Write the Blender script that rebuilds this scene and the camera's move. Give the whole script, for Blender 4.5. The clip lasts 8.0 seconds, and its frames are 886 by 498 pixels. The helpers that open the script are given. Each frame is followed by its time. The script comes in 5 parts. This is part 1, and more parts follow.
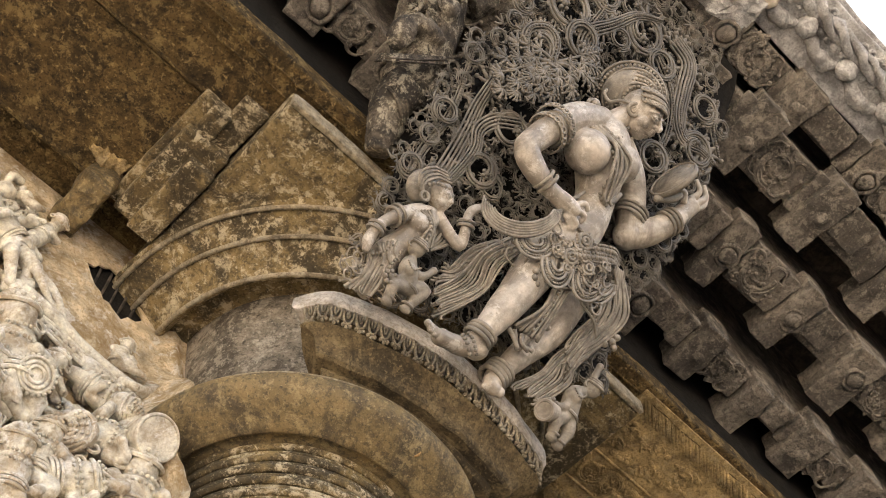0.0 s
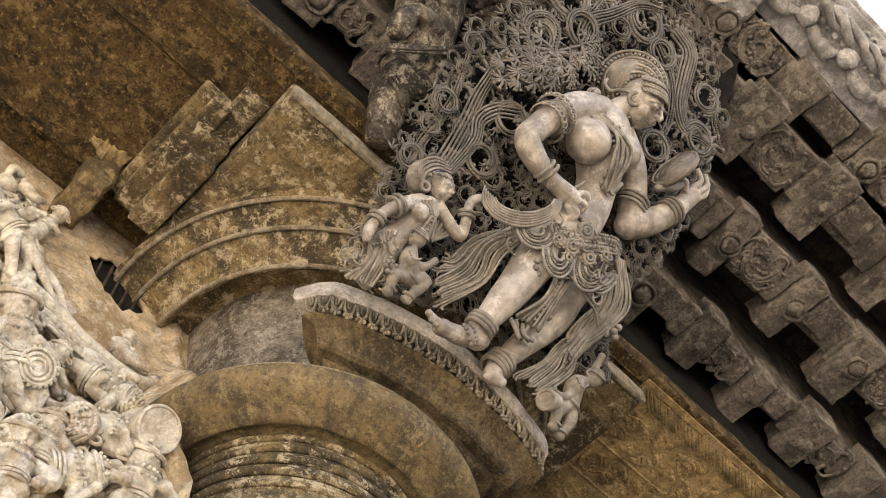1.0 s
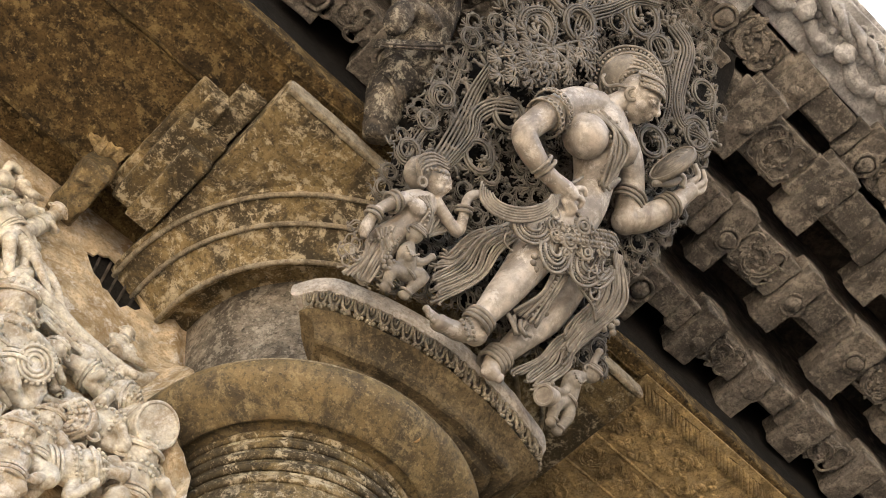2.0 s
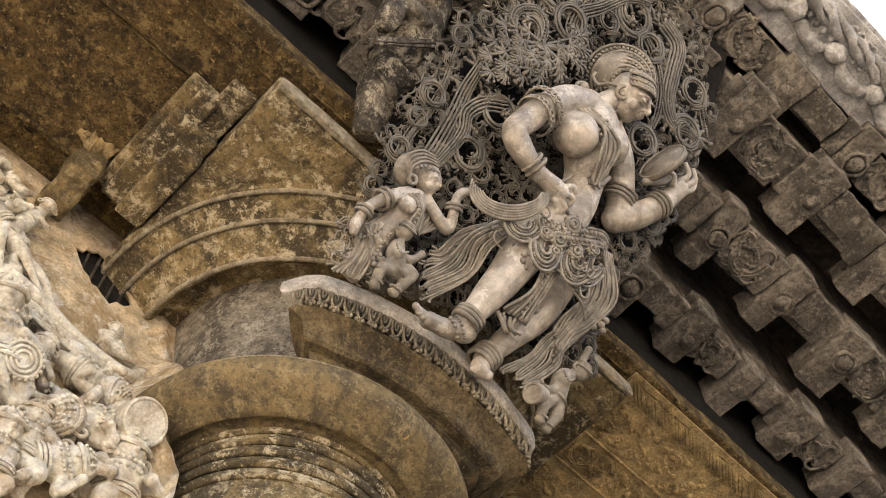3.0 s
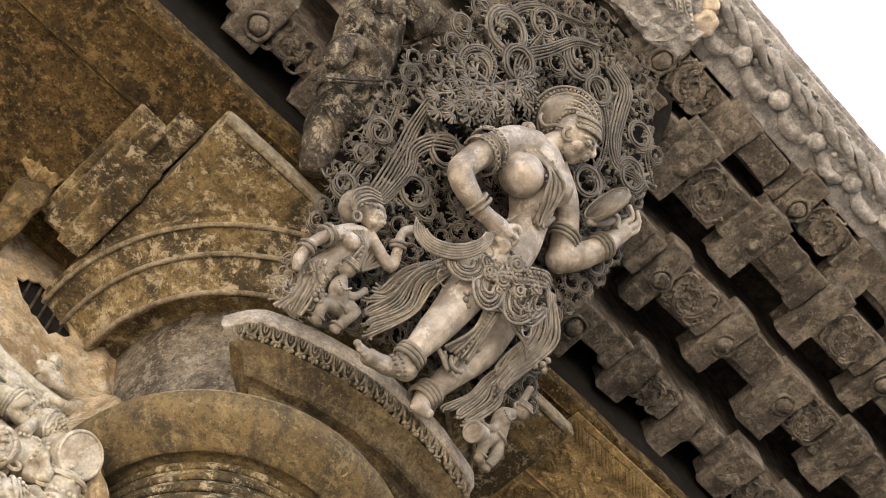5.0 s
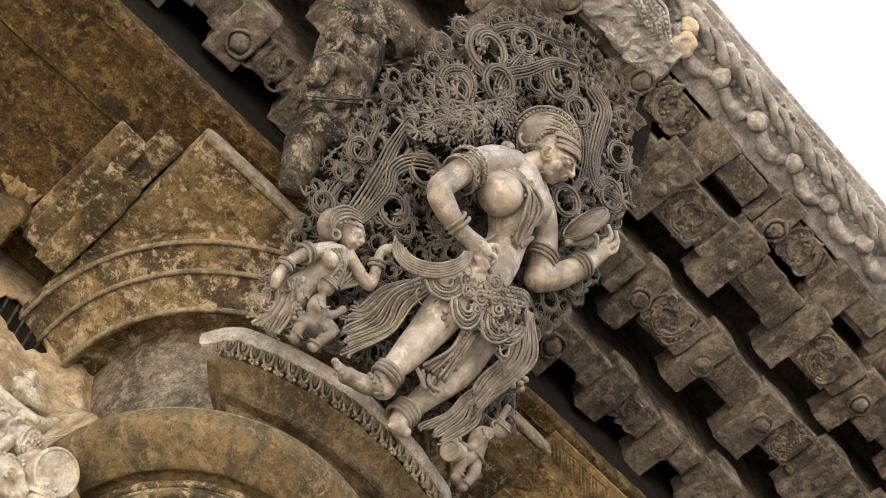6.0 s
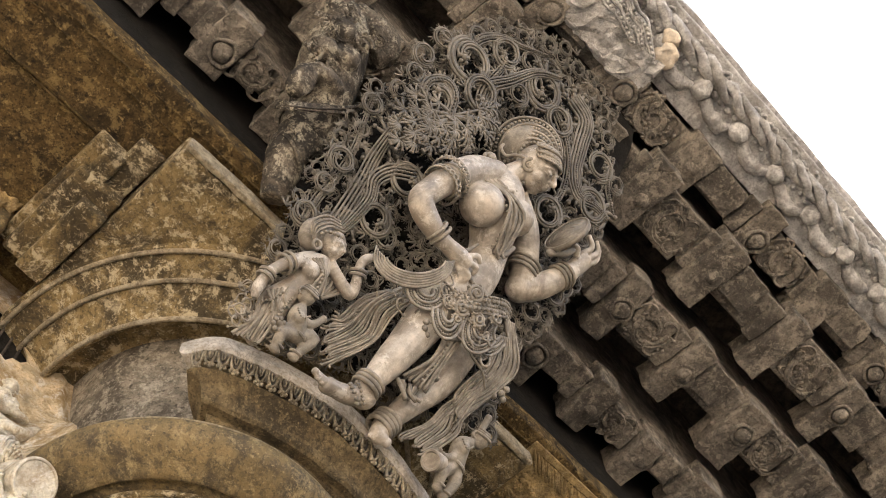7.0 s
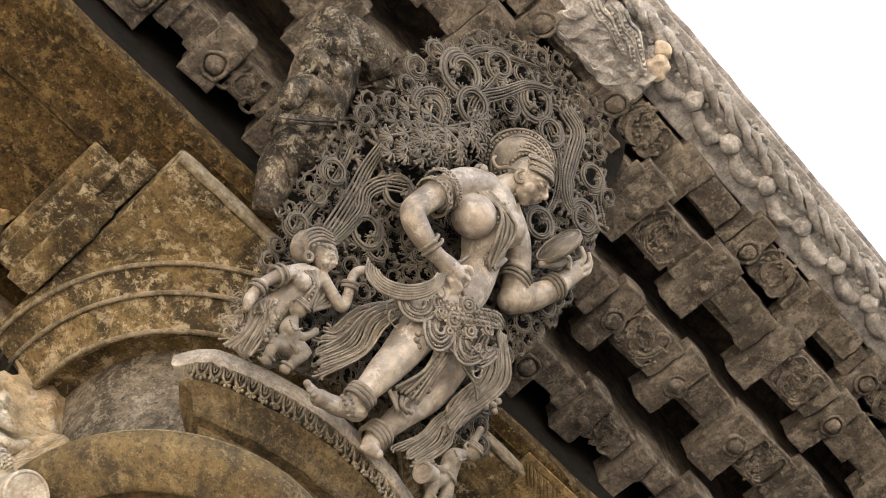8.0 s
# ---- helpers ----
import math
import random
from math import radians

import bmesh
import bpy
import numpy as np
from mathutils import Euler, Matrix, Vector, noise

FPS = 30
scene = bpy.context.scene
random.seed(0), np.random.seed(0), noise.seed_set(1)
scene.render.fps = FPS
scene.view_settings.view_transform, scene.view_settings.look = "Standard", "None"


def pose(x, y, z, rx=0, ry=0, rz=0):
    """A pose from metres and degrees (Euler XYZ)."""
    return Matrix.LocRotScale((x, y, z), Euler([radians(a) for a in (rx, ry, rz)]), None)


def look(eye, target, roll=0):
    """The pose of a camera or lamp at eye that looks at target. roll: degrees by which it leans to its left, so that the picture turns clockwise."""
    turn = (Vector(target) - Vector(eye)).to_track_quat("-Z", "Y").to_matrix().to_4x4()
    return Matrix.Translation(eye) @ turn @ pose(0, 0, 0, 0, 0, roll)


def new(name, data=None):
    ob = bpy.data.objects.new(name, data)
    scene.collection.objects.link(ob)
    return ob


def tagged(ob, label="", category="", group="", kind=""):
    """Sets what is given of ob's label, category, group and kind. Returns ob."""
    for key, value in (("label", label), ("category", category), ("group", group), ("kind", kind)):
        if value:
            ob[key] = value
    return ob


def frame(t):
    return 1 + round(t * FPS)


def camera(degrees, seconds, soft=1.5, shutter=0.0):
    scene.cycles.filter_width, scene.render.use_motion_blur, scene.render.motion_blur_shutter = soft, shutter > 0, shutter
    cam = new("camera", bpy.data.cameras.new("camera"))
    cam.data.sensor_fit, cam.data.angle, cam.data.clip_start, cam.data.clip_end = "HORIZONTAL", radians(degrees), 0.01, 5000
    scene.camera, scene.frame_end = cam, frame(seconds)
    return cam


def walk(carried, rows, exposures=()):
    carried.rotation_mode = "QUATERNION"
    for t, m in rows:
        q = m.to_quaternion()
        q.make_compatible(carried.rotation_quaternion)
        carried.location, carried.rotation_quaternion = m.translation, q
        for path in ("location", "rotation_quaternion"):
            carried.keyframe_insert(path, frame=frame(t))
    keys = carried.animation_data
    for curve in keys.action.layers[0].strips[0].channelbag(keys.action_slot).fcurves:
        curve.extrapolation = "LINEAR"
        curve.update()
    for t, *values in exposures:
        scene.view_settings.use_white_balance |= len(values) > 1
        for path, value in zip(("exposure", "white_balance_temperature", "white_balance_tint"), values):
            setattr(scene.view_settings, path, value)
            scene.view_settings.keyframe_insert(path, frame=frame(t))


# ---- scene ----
cam = camera(39.0, 8.0, soft=0.9)
ROWS = [
    (0.0, 0.0000, 0.0000, 1.6000, 153.335, -0.952, -44.481),
    (0.5, 0.0030, -0.0023, 1.6006, 153.110, -1.004, -44.325),
    (1.0, 0.0053, -0.0007, 1.6004, 152.947, -0.945, -44.158),
    (1.5, 0.0072, -0.0015, 1.5988, 152.798, -0.888, -44.039),
    (3.0, 0.0123, -0.0075, 1.5995, 152.647, -0.678, -44.427),
    (3.5, 0.0168, -0.0107, 1.5995, 152.723, -0.359, -45.019),
    (4.0, 0.0193, -0.0191, 1.5993, 153.071, 0.052, -45.555),
    (4.5, 0.0181, -0.0262, 1.5982, 153.609, 0.359, -46.016),
    (6.0, 0.0172, -0.0434, 1.5931, 154.852, 1.219, -47.118),
    (6.5, 0.0209, -0.0467, 1.5910, 155.071, 1.487, -47.327),
    (7.0, 0.0227, -0.0504, 1.5901, 155.310, 1.750, -47.542),
    (7.5, 0.0229, -0.0562, 1.5872, 155.643, 1.906, -47.640),
    (8.0, 0.0211, -0.0599, 1.5881, 155.719, 1.996, -47.587),
]
walk(cam, [(t, pose(x, y, z, rx, ry, rz)) for t, x, y, z, rx, ry, rz in ROWS])

# ---- sky, sun, exposure ----
world = bpy.data.worlds.new("sky")
scene.world = world
world.use_nodes = True
wn = world.node_tree.nodes
sky = wn.new("ShaderNodeTexSky")
sky.sky_type, sky.sun_disc = "NISHITA", False
sky.sun_elevation, sky.sun_rotation = radians(46), radians(108)
sky.dust_density = 4.0
wn["Background"].inputs["Strength"].default_value = 0.10
world.node_tree.links.new(sky.outputs[0], wn["Background"].inputs["Color"])
sun = new("sun", bpy.data.lights.new("sun", "SUN"))
sun.data.energy, sun.data.angle, sun.data.color = 5.0, radians(0.5), (1.0, 0.95, 0.90)
sun.matrix_world = look((0.95 * 20, -0.31 * 20, 20 * math.tan(radians(46))), (0, 0, 0))
scene.view_settings.exposure = 2.68


# ---- materials ----
def stone(name, base, dark, pale, scale=6.0, rough=0.85, bump=0.35, spots=0.5, grime=0.5, speck=0.3, fine=160.0, flakes=0.0, pits=0.55):
    """Weathered carved stone: two-scale staining, pale lichen patches, dark grime and a pitted relief."""
    m = bpy.data.materials.new(name)
    m.use_nodes = True
    nt = m.node_tree
    n, l = nt.nodes, nt.links
    bs = n["Principled BSDF"]
    bs.inputs["Roughness"].default_value = rough
    bs.inputs["Specular IOR Level"].default_value = 0.2 if rough > 0.8 else 0.5
    geo = n.new("ShaderNodeNewGeometry")
    pos = geo.outputs["Position"]

    def noise_tex(s, d=6.0, r=0.6, w=0.0):
        t = n.new("ShaderNodeTexNoise")
        t.inputs["Scale"].default_value, t.inputs["Detail"].default_value = s, d
        t.inputs["Roughness"].default_value, t.inputs["Distortion"].default_value = r, w
        l.new(pos, t.inputs["Vector"])
        return t.outputs["Fac"]

    def ramp(fac, a, b):
        r = n.new("ShaderNodeMapRange")
        r.inputs["From Min"].default_value, r.inputs["From Max"].default_value = a, b
        l.new(fac, r.inputs["Value"])
        return r.outputs["Result"]

    def mixc(fac, a, b):
        x = n.new("ShaderNodeMix")
        x.data_type = "RGBA"
        l.new(fac, x.inputs["Factor"])
        for v, k in ((a, "A"), (b, "B")):
            sock = [s for s in x.inputs if s.name == k and s.type == "RGBA"][0]
            if isinstance(v, tuple):
                sock.default_value = (*v, 1)
            else:
                l.new(v, sock)
        return [s for s in x.outputs if s.type == "RGBA"][0]

    def times(fac, k):
        x = n.new("ShaderNodeMath")
        x.operation = "MULTIPLY"
        l.new(fac, x.inputs[0])
        x.inputs[1].default_value = k
        return x.outputs[0]

    lighter = tuple(min(1, c * 1.45) for c in base)
    darker = tuple(c * 0.55 for c in base)
    col = mixc(ramp(noise_tex(scale * 4, 8), 0.3, 0.7), darker, lighter)
    col = mixc(times(ramp(noise_tex(scale, 10, 0.72, 0.6), 0.47, 0.56), grime), col, dark)
    col = mixc(times(ramp(noise_tex(scale * 1.7 + 3, 12, 0.78, 0.3), 0.545, 0.60), spots), col, pale)
    col = mixc(times(ramp(noise_tex(fine, 3, 0.7), 0.58, 0.7), speck), col, pale)
    col = mixc(times(ramp(noise_tex(fine * 0.7 + 11, 4, 0.7), 0.56, 0.68), speck), col, dark)
    col = mixc(times(ramp(noise_tex(scale * 15 + 20, 9, 0.8), 0.51, 0.575), pits), col, dark)
    if flakes:
        col = mixc(times(ramp(noise_tex(24.0, 14, 0.8, 0.2), 0.535, 0.575), flakes), col, pale)
        col = mixc(times(ramp(noise_tex(31.0, 14, 0.8, 0.2), 0.55, 0.60), flakes * 0.8), col, dark)
    l.new(col, bs.inputs["Base Color"])
    b1 = n.new("ShaderNodeBump")
    b1.inputs["Strength"].default_value, b1.inputs["Distance"].default_value = bump, 0.01
    l.new(noise_tex(scale * 9, 9, 0.75), b1.inputs["Height"])
    b2 = n.new("ShaderNodeBump")
    b2.inputs["Strength"].default_value, b2.inputs["Distance"].default_value = bump, 0.003
    l.new(noise_tex(fine, 6, 0.7), b2.inputs["Height"])
    l.new(b1.outputs[0], b2.inputs["Normal"])
    l.new(b2.outputs[0], bs.inputs["Normal"])
    return m


OCHRE = stone("ochre_stone", (0.235, 0.172, 0.080), (0.038, 0.031, 0.021), (0.57, 0.48, 0.32), 5.0, bump=0.6, spots=0.6, grime=0.8, speck=0.6, fine=140, flakes=0.8)
SOFFIT = stone("rough_soffit_stone", (0.130, 0.085, 0.032), (0.016, 0.012, 0.008), (0.42, 0.30, 0.13), 10.0, bump=1.0, spots=0.35, grime=0.6, speck=0.9, fine=64, flakes=0.4, pits=0.7)
WALLM = stone("pale_wall_stone", (0.62, 0.50, 0.325), (0.27, 0.17, 0.07), (0.82, 0.77, 0.68), 7.0, bump=0.55, spots=0.75, grime=0.7, speck=0.35, flakes=0.3)
# paler than WALLM, for the raised reliefs
RELIEF = stone("pale_relief_stone", (0.72, 0.64, 0.51), (0.30, 0.20, 0.10), (0.86, 0.82, 0.75), 9.0, bump=0.5, spots=0.7, grime=0.55, speck=0.35, flakes=0.25, pits=0.3)
EDGEM = stone("chipped_tan_stone", (0.40, 0.33, 0.22), (0.10, 0.08, 0.055), (0.56, 0.50, 0.38), 12.0, bump=0.8, spots=0.5, grime=0.5, speck=0.5, flakes=0.4)
FIG = stone("grey_schist", (0.43, 0.375, 0.305), (0.13, 0.105, 0.080), (0.76, 0.70, 0.61), 7.0, rough=0.45, bump=0.16, spots=0.5, grime=0.55, speck=0.15, fine=220, pits=0.12)
# darker copy of FIG, for ornaments and for small figures in shade
FIGDARK = stone("darker_schist", (0.27, 0.235, 0.185), (0.10, 0.085, 0.066), (0.46, 0.41, 0.34), 9.0, rough=0.7, bump=0.2, spots=0.4, grime=0.5, speck=0.2, fine=220, pits=0.2)
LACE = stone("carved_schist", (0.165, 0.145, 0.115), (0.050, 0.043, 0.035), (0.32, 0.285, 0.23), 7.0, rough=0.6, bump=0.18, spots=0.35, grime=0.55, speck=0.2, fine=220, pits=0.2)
EAVE = stone("smoky_brown_stone", (0.225, 0.195, 0.158), (0.048, 0.043, 0.038), (0.44, 0.385, 0.305), 5.0, bump=0.7, spots=0.6, grime=0.65, speck=0.5, flakes=0.5)
# plain dark brown for the roof slab, slats and wire
DARKBROWN = stone("dark_brown_stone", (0.095, 0.08, 0.063), (0.02, 0.018, 0.017), (0.20, 0.16, 0.115), 6.0, bump=0.55, spots=0.5, grime=0.6, speck=0.45, flakes=0.35)
RIM = stone("pale_rim_stone", (0.58, 0.53, 0.46), (0.22, 0.18, 0.13), (0.72, 0.67, 0.58), 9.0, bump=0.35, spots=0.5, grime=0.4, speck=0.4)
# base lightened to paint the sky's veiling glare over the worn eave edge
RIMD = stone("glare_paled_rim_stone", (0.60, 0.58, 0.55), (0.20, 0.185, 0.17), (0.82, 0.80, 0.76), 9.0, bump=0.7, spots=0.5, grime=0.6, speck=0.4)
LICHEN = stone("lichen_stone", (0.15, 0.125, 0.095), (0.03, 0.027, 0.024), (0.46, 0.41, 0.31), 9.0, bump=0.8, spots=0.8, grime=0.85, speck=0.6, flakes=0.8)
# pale colour that paints the bright light at the broken block
BREAKLIGHT = stone("break_light_stone", (0.70, 0.60, 0.48), (0.45, 0.36, 0.26), (0.80, 0.74, 0.65), 9.0, bump=0.3, spots=0.4, grime=0.3, speck=0.1)
CUSHION = stone("smooth_stained_stone", (0.215, 0.152, 0.064), (0.042, 0.034, 0.022), (0.44, 0.34, 0.17), 4.0, rough=0.6, bump=0.65, spots=0.45, grime=0.75, speck=0.8, fine=150, flakes=0.5)
NECK = stone("grey_worn_stone", (0.25, 0.215, 0.165), (0.055, 0.046, 0.034), (0.50, 0.45, 0.36), 8.0, bump=0.6, spots=0.6, grime=0.7, speck=0.9, fine=110, flakes=0.5)
CARVE = stone("golden_carved_stone", (0.48, 0.345, 0.16), (0.09, 0.062, 0.030), (0.52, 0.41, 0.24), 8.0, bump=0.7, spots=0.5, grime=0.6, speck=0.5, flakes=0.4)
# darker mottled stone for the ledge's underside and collar
DARKST = stone("dark_mottled_stone", (0.160, 0.118, 0.062), (0.028, 0.023, 0.016), (0.32, 0.245, 0.13), 7.0, bump=0.7, spots=0.4, grime=0.75, speck=0.65, fine=140, flakes=0.3)
# near-black; stands in for shade behind the foliage and in the wall opening
BLACK = stone("near_black_stone", (0.016, 0.014, 0.012), (0.006, 0.005, 0.004), (0.05, 0.042, 0.032), 8.0, bump=0.6, spots=0.3, grime=0.5, speck=0.3)
ORANGE = stone("bare_orange_stone", (0.46, 0.29, 0.12), (0.24, 0.15, 0.07), (0.58, 0.42, 0.22), 20.0, bump=0.6, spots=0.5, grime=0.4, speck=0.3)
PAVE = stone("paving_stone", (0.36, 0.31, 0.25), (0.24, 0.20, 0.16), (0.48, 0.44, 0.38), 0.8, spots=0.4, grime=0.4, speck=0.1, fine=30)


# ---- mesh tools ----
def part(name, bm, material, parent=None, label="", smooth=False):
    """Link a bmesh as one mesh object, under parent where one is given."""
    me = bpy.data.meshes.new(name)
    bmesh.ops.recalc_face_normals(bm, faces=bm.faces)
    bm.to_mesh(me)
    bm.free()
    me.materials.append(material)
    if smooth:
        me.shade_smooth()
    ob = new(name, me)
    if parent:
        ob.parent = parent
    if label:
        tagged(ob, label)
    return ob


def thing(name, label, category, group="", kind="", m=None):
    ob = new(name)
    ob.empty_display_size = 0.05
    if m is not None:
        ob.matrix_world = m
    return tagged(ob, label, category, group, kind)


def add_box(bm, x0, y0, z0, x1, y1, z1, bevel=0.0):
    """A box with worn edges."""
    r = bmesh.ops.create_cube(bm, size=1)
    vs = r["verts"]
    for v in vs:
        v.co = Vector(((x0 + x1) / 2 + v.co.x * (x1 - x0), (y0 + y1) / 2 + v.co.y * (y1 - y0), (z0 + z1) / 2 + v.co.z * (z1 - z0)))
    if bevel:
        es = list({e for v in vs for e in v.link_edges})
        g = bmesh.ops.bevel(bm, geom=es, offset=bevel, segments=2, profile=0.5, affect="EDGES")
        vs = list({v for f in g["faces"] for v in f.verts} | {v for v in vs if v.is_valid})
    return vs


def grid_box(x0, y0, z0, x1, y1, z1, step, rough, scale=9.0, bevel=0.006):
    """A block whose faces are finely divided and weathered by noise."""
    bm = bmesh.new()
    add_box(bm, x0, y0, z0, x1, y1, z1, bevel)
    for axis, a, b in ((0, x0, x1), (1, y0, y1), (2, z0, z1)):
        k = max(1, int((b - a) / step))
        for i in range(1, k):
            co, no = [0, 0, 0], [0, 0, 0]
            co[axis], no[axis] = a + (b - a) * i / k, 1
            bmesh.ops.bisect_plane(bm, geom=bm.verts[:] + bm.edges[:] + bm.faces[:], plane_co=co, plane_no=no)
    for v in bm.verts:
        v.co += noise.noise_vector(v.co * scale) * rough + noise.noise_vector(v.co * scale * 3.7) * rough * 0.4
    return bm


def lathe(profile, steps=96, axis=(0, 0), wear=0.0):
    """Turned stone: profile is rows of (radius, height)."""
    bm = bmesh.new()
    rows = []
    for r, z in profile:
        row = []
        for i in range(steps):
            a = 2 * math.pi * i / steps
            x, y = r * math.cos(a), r * math.sin(a)
            k = 1 + wear * noise.noise(Vector((x * 9, y * 9, z * 14)))
            row.append(bm.verts.new((axis[0] + x * k, axis[1] + y * k, z)))
        rows.append(row)
    for a, b in zip(rows, rows[1:]):
        for i in range(steps):
            bm.faces.new((a[i], a[(i + 1) % steps], b[(i + 1) % steps], b[i]))
    return bm


def bez(points, n):
    """A smooth line through the points (Catmull-Rom), n steps a span; each point may carry a radius as its fourth number."""
    P = [np.array(p, float) for p in points]
    P = [2 * P[0] - P[1]] + P + [2 * P[-1] - P[-2]]
    out = []
    for i in range(1, len(P) - 2):
        for k in range(n):
            t = k / n
            out.append(0.5 * (2 * P[i] + (P[i + 1] - P[i - 1]) * t + (2 * P[i - 1] - 5 * P[i] + 4 * P[i + 1] - P[i + 2]) * t * t
                              + (3 * P[i] - P[i - 1] - 3 * P[i + 1] + P[i + 2]) * t ** 3))
    out.append(P[-2])
    return out


def tube(bm, points, radius=None, sides=8, n=4, flat=1.0, m=None):
    """A round limb or stem along a smooth line; points carry (x, y, z, r) or share radius. flat squashes it along local z."""
    pts = [(*p[:3], p[3] if len(p) > 3 else radius) for p in points]
    line = bez(pts, n) if len(pts) > 1 else pts
    rings, last = [], None
    for i, p in enumerate(line):
        d = Vector(line[min(i + 1, len(line) - 1)][:3]) - Vector(line[max(i - 1, 0)][:3])
        if d.length < 1e-9:
            d = Vector((0, 1, 0))
        d.normalize()
        side = Vector((0, 0, 1)).cross(d)
        if side.length < 0.05:
            side = last or Vector((1, 0, 0))
        side.normalize()
        last = side
        up = d.cross(side)
        r = max(p[3], 0.0004)
        ring = []
        for k in range(sides):
            a = 2 * math.pi * k / sides
            co = Vector(p[:3]) + side * (r * math.cos(a)) + up * (r * flat * math.sin(a))
            ring.append(bm.verts.new(m @ co if m else co))
        rings.append(ring)
    for a, b in zip(rings, rings[1:]):
        for k in range(sides):
            bm.faces.new((a[k], a[(k + 1) % sides], b[(k + 1) % sides], b[k]))
    bm.faces.new(rings[0][::-1])
    bm.faces.new(rings[-1])


SHAPES = {}


def stamp(bm, kind, seg, mm):
    """Adds a copy of a small ready shape, which stays quick in a large mesh."""
    if (kind, seg) not in SHAPES:
        t = bmesh.new()
        if kind == "ico":
            bmesh.ops.create_icosphere(t, subdivisions=seg, radius=1)
        else:
            bmesh.ops.create_uvsphere(t, u_segments=seg, v_segments=max(5, seg * 2 // 3), radius=1)
        t.verts.index_update()
        SHAPES[(kind, seg)] = ([v.co.copy() for v in t.verts], [[v.index for v in f.verts] for f in t.faces])
        t.free()
    co, fs = SHAPES[(kind, seg)]
    vs = [bm.verts.new(mm @ c) for c in co]
    for f in fs:
        bm.faces.new([vs[i] for i in f]).smooth = True


def ball(bm, c, r, seg=12, squash=(1, 1, 1), m=None):
    """A rounded lump at c."""
    mm = Matrix.Translation(c) @ Matrix.Diagonal((r * squash[0], r * squash[1], r * squash[2], 1))
    stamp(bm, "uv", seg, (m @ mm) if m else mm)


def disc(bm, c, r, depth, normal, seg=32, r2=None):
    """A thick round disc."""
    mm = Matrix.Translation(c) @ Vector(normal).to_track_quat("Z", "Y").to_matrix().to_4x4()
    rows = [[bm.verts.new(mm @ Vector((q * math.cos(2 * math.pi * k / seg), q * math.sin(2 * math.pi * k / seg), z))) for k in range(seg)]
            for q, z in ((r, -depth / 2), (r2 or r, depth / 2))]
    for k in range(seg):
        bm.faces.new((rows[0][k], rows[0][(k + 1) % seg], rows[1][(k + 1) % seg], rows[1][k]))
    bm.faces.new(rows[0][::-1]), bm.faces.new(rows[1])


def torus(bm, c, r, t, normal=(0, 0, 1), seg=24, sides=6, squash=1.0):
    """A ring of radius r and thickness t at c, its axis along normal."""
    q = Vector(normal).to_track_quat("Z", "Y").to_matrix().to_4x4()
    mm = Matrix.Translation(c) @ q
    rows = []
    for i in range(seg):
        a = 2 * math.pi * i / seg
        rows.append([bm.verts.new(mm @ Vector(((r + t * math.cos(b)) * math.cos(a), (r + t * math.cos(b)) * math.sin(a) * squash, t * math.sin(b))))
                     for b in (2 * math.pi * k / sides for k in range(sides))])
    for i in range(seg):
        a, b = rows[i], rows[(i + 1) % seg]
        for k in range(sides):
            bm.faces.new((a[k], b[k], b[(k + 1) % sides], a[(k + 1) % sides]))


# ---- setting ----
bm = bmesh.new()
bmesh.ops.create_grid(bm, x_segments=2, y_segments=2, size=400)
ground = tagged(part("ground", bm, PAVE), "pale sunlit stone paving of the temple court", "ground", kind="structure")

beam = tagged(part("beam", grid_box(-1.4, 0.83, 4.092, 3.6, 1.335, 4.15, 0.05, 0.005), SOFFIT),
              "rough brown stone architrave beam with a weathered soffit", "beam", kind="structure")
# near-black base colour keeps the gap above the beam dark
tagged(part("upper_beam", grid_box(-1.4, 0.905, 4.152, 3.6, 1.335, 4.968, 0.12, 0.006), BLACK), "near-black stone course above the beam", "beam", kind="structure")
tagged(part("ceiling", grid_box(-1.4, 1.338, 4.13, 3.6, 2.6, 4.5, 0.12, 0.004), SOFFIT), "rough brown stone ceiling slab", "ceiling", kind="structure")
HOLE = [(0.290, 3.973), (0.308, 3.978), (0.314, 3.997), (0.328, 4.001), (0.339, 4.015), (0.356, 4.011), (0.366, 4.009), (0.392, 3.991), (0.411, 3.978), (0.429, 3.962), (0.445, 3.943), (0.454, 3.924), (0.441, 3.904), (0.421, 3.899), (0.410, 3.876), (0.394, 3.884), (0.383, 3.890), (0.370, 3.900), (0.357, 3.896), (0.344, 3.914), (0.327, 3.921), (0.311, 3.941)]
bm = bmesh.new()
bx0, bx1, bz0, bz1 = 0.25, 0.60, 3.82, 4.125
outer = [bm.verts.new((x, 1.44, z)) for x, z in ((bx0, bz0), (bx1, bz0), (bx1, bz1), (bx0, bz1))]
inner = [bm.verts.new((x, 1.44, z)) for x, z in HOLE]
deep = [bm.verts.new((x + 0.001, 1.446, z + 0.002)) for x, z in HOLE]
loops = [bm.edges.new((r[i], r[(i + 1) % len(r)])) for r in (outer, inner) for i in range(len(r))]
bmesh.ops.triangle_fill(bm, use_beauty=True, use_dissolve=False, edges=loops)
for i in range(len(inner)):
    j = (i + 1) % len(inner)
    bm.faces.new((inner[i], inner[j], deep[j], deep[i]))
for x0, z0, x1, z1 in ((-1.4, 0, bx0, 4.125), (bx1, 0, 0.72, 4.125), (bx0, 0, bx1, bz0)):
    add_box(bm, x0, 1.44, z0, x1, 1.53, z1)
wall = tagged(part("wall_west", bm, WALLM), "pale ochre carved temple wall with a jagged broken opening", "wall", kind="structure")
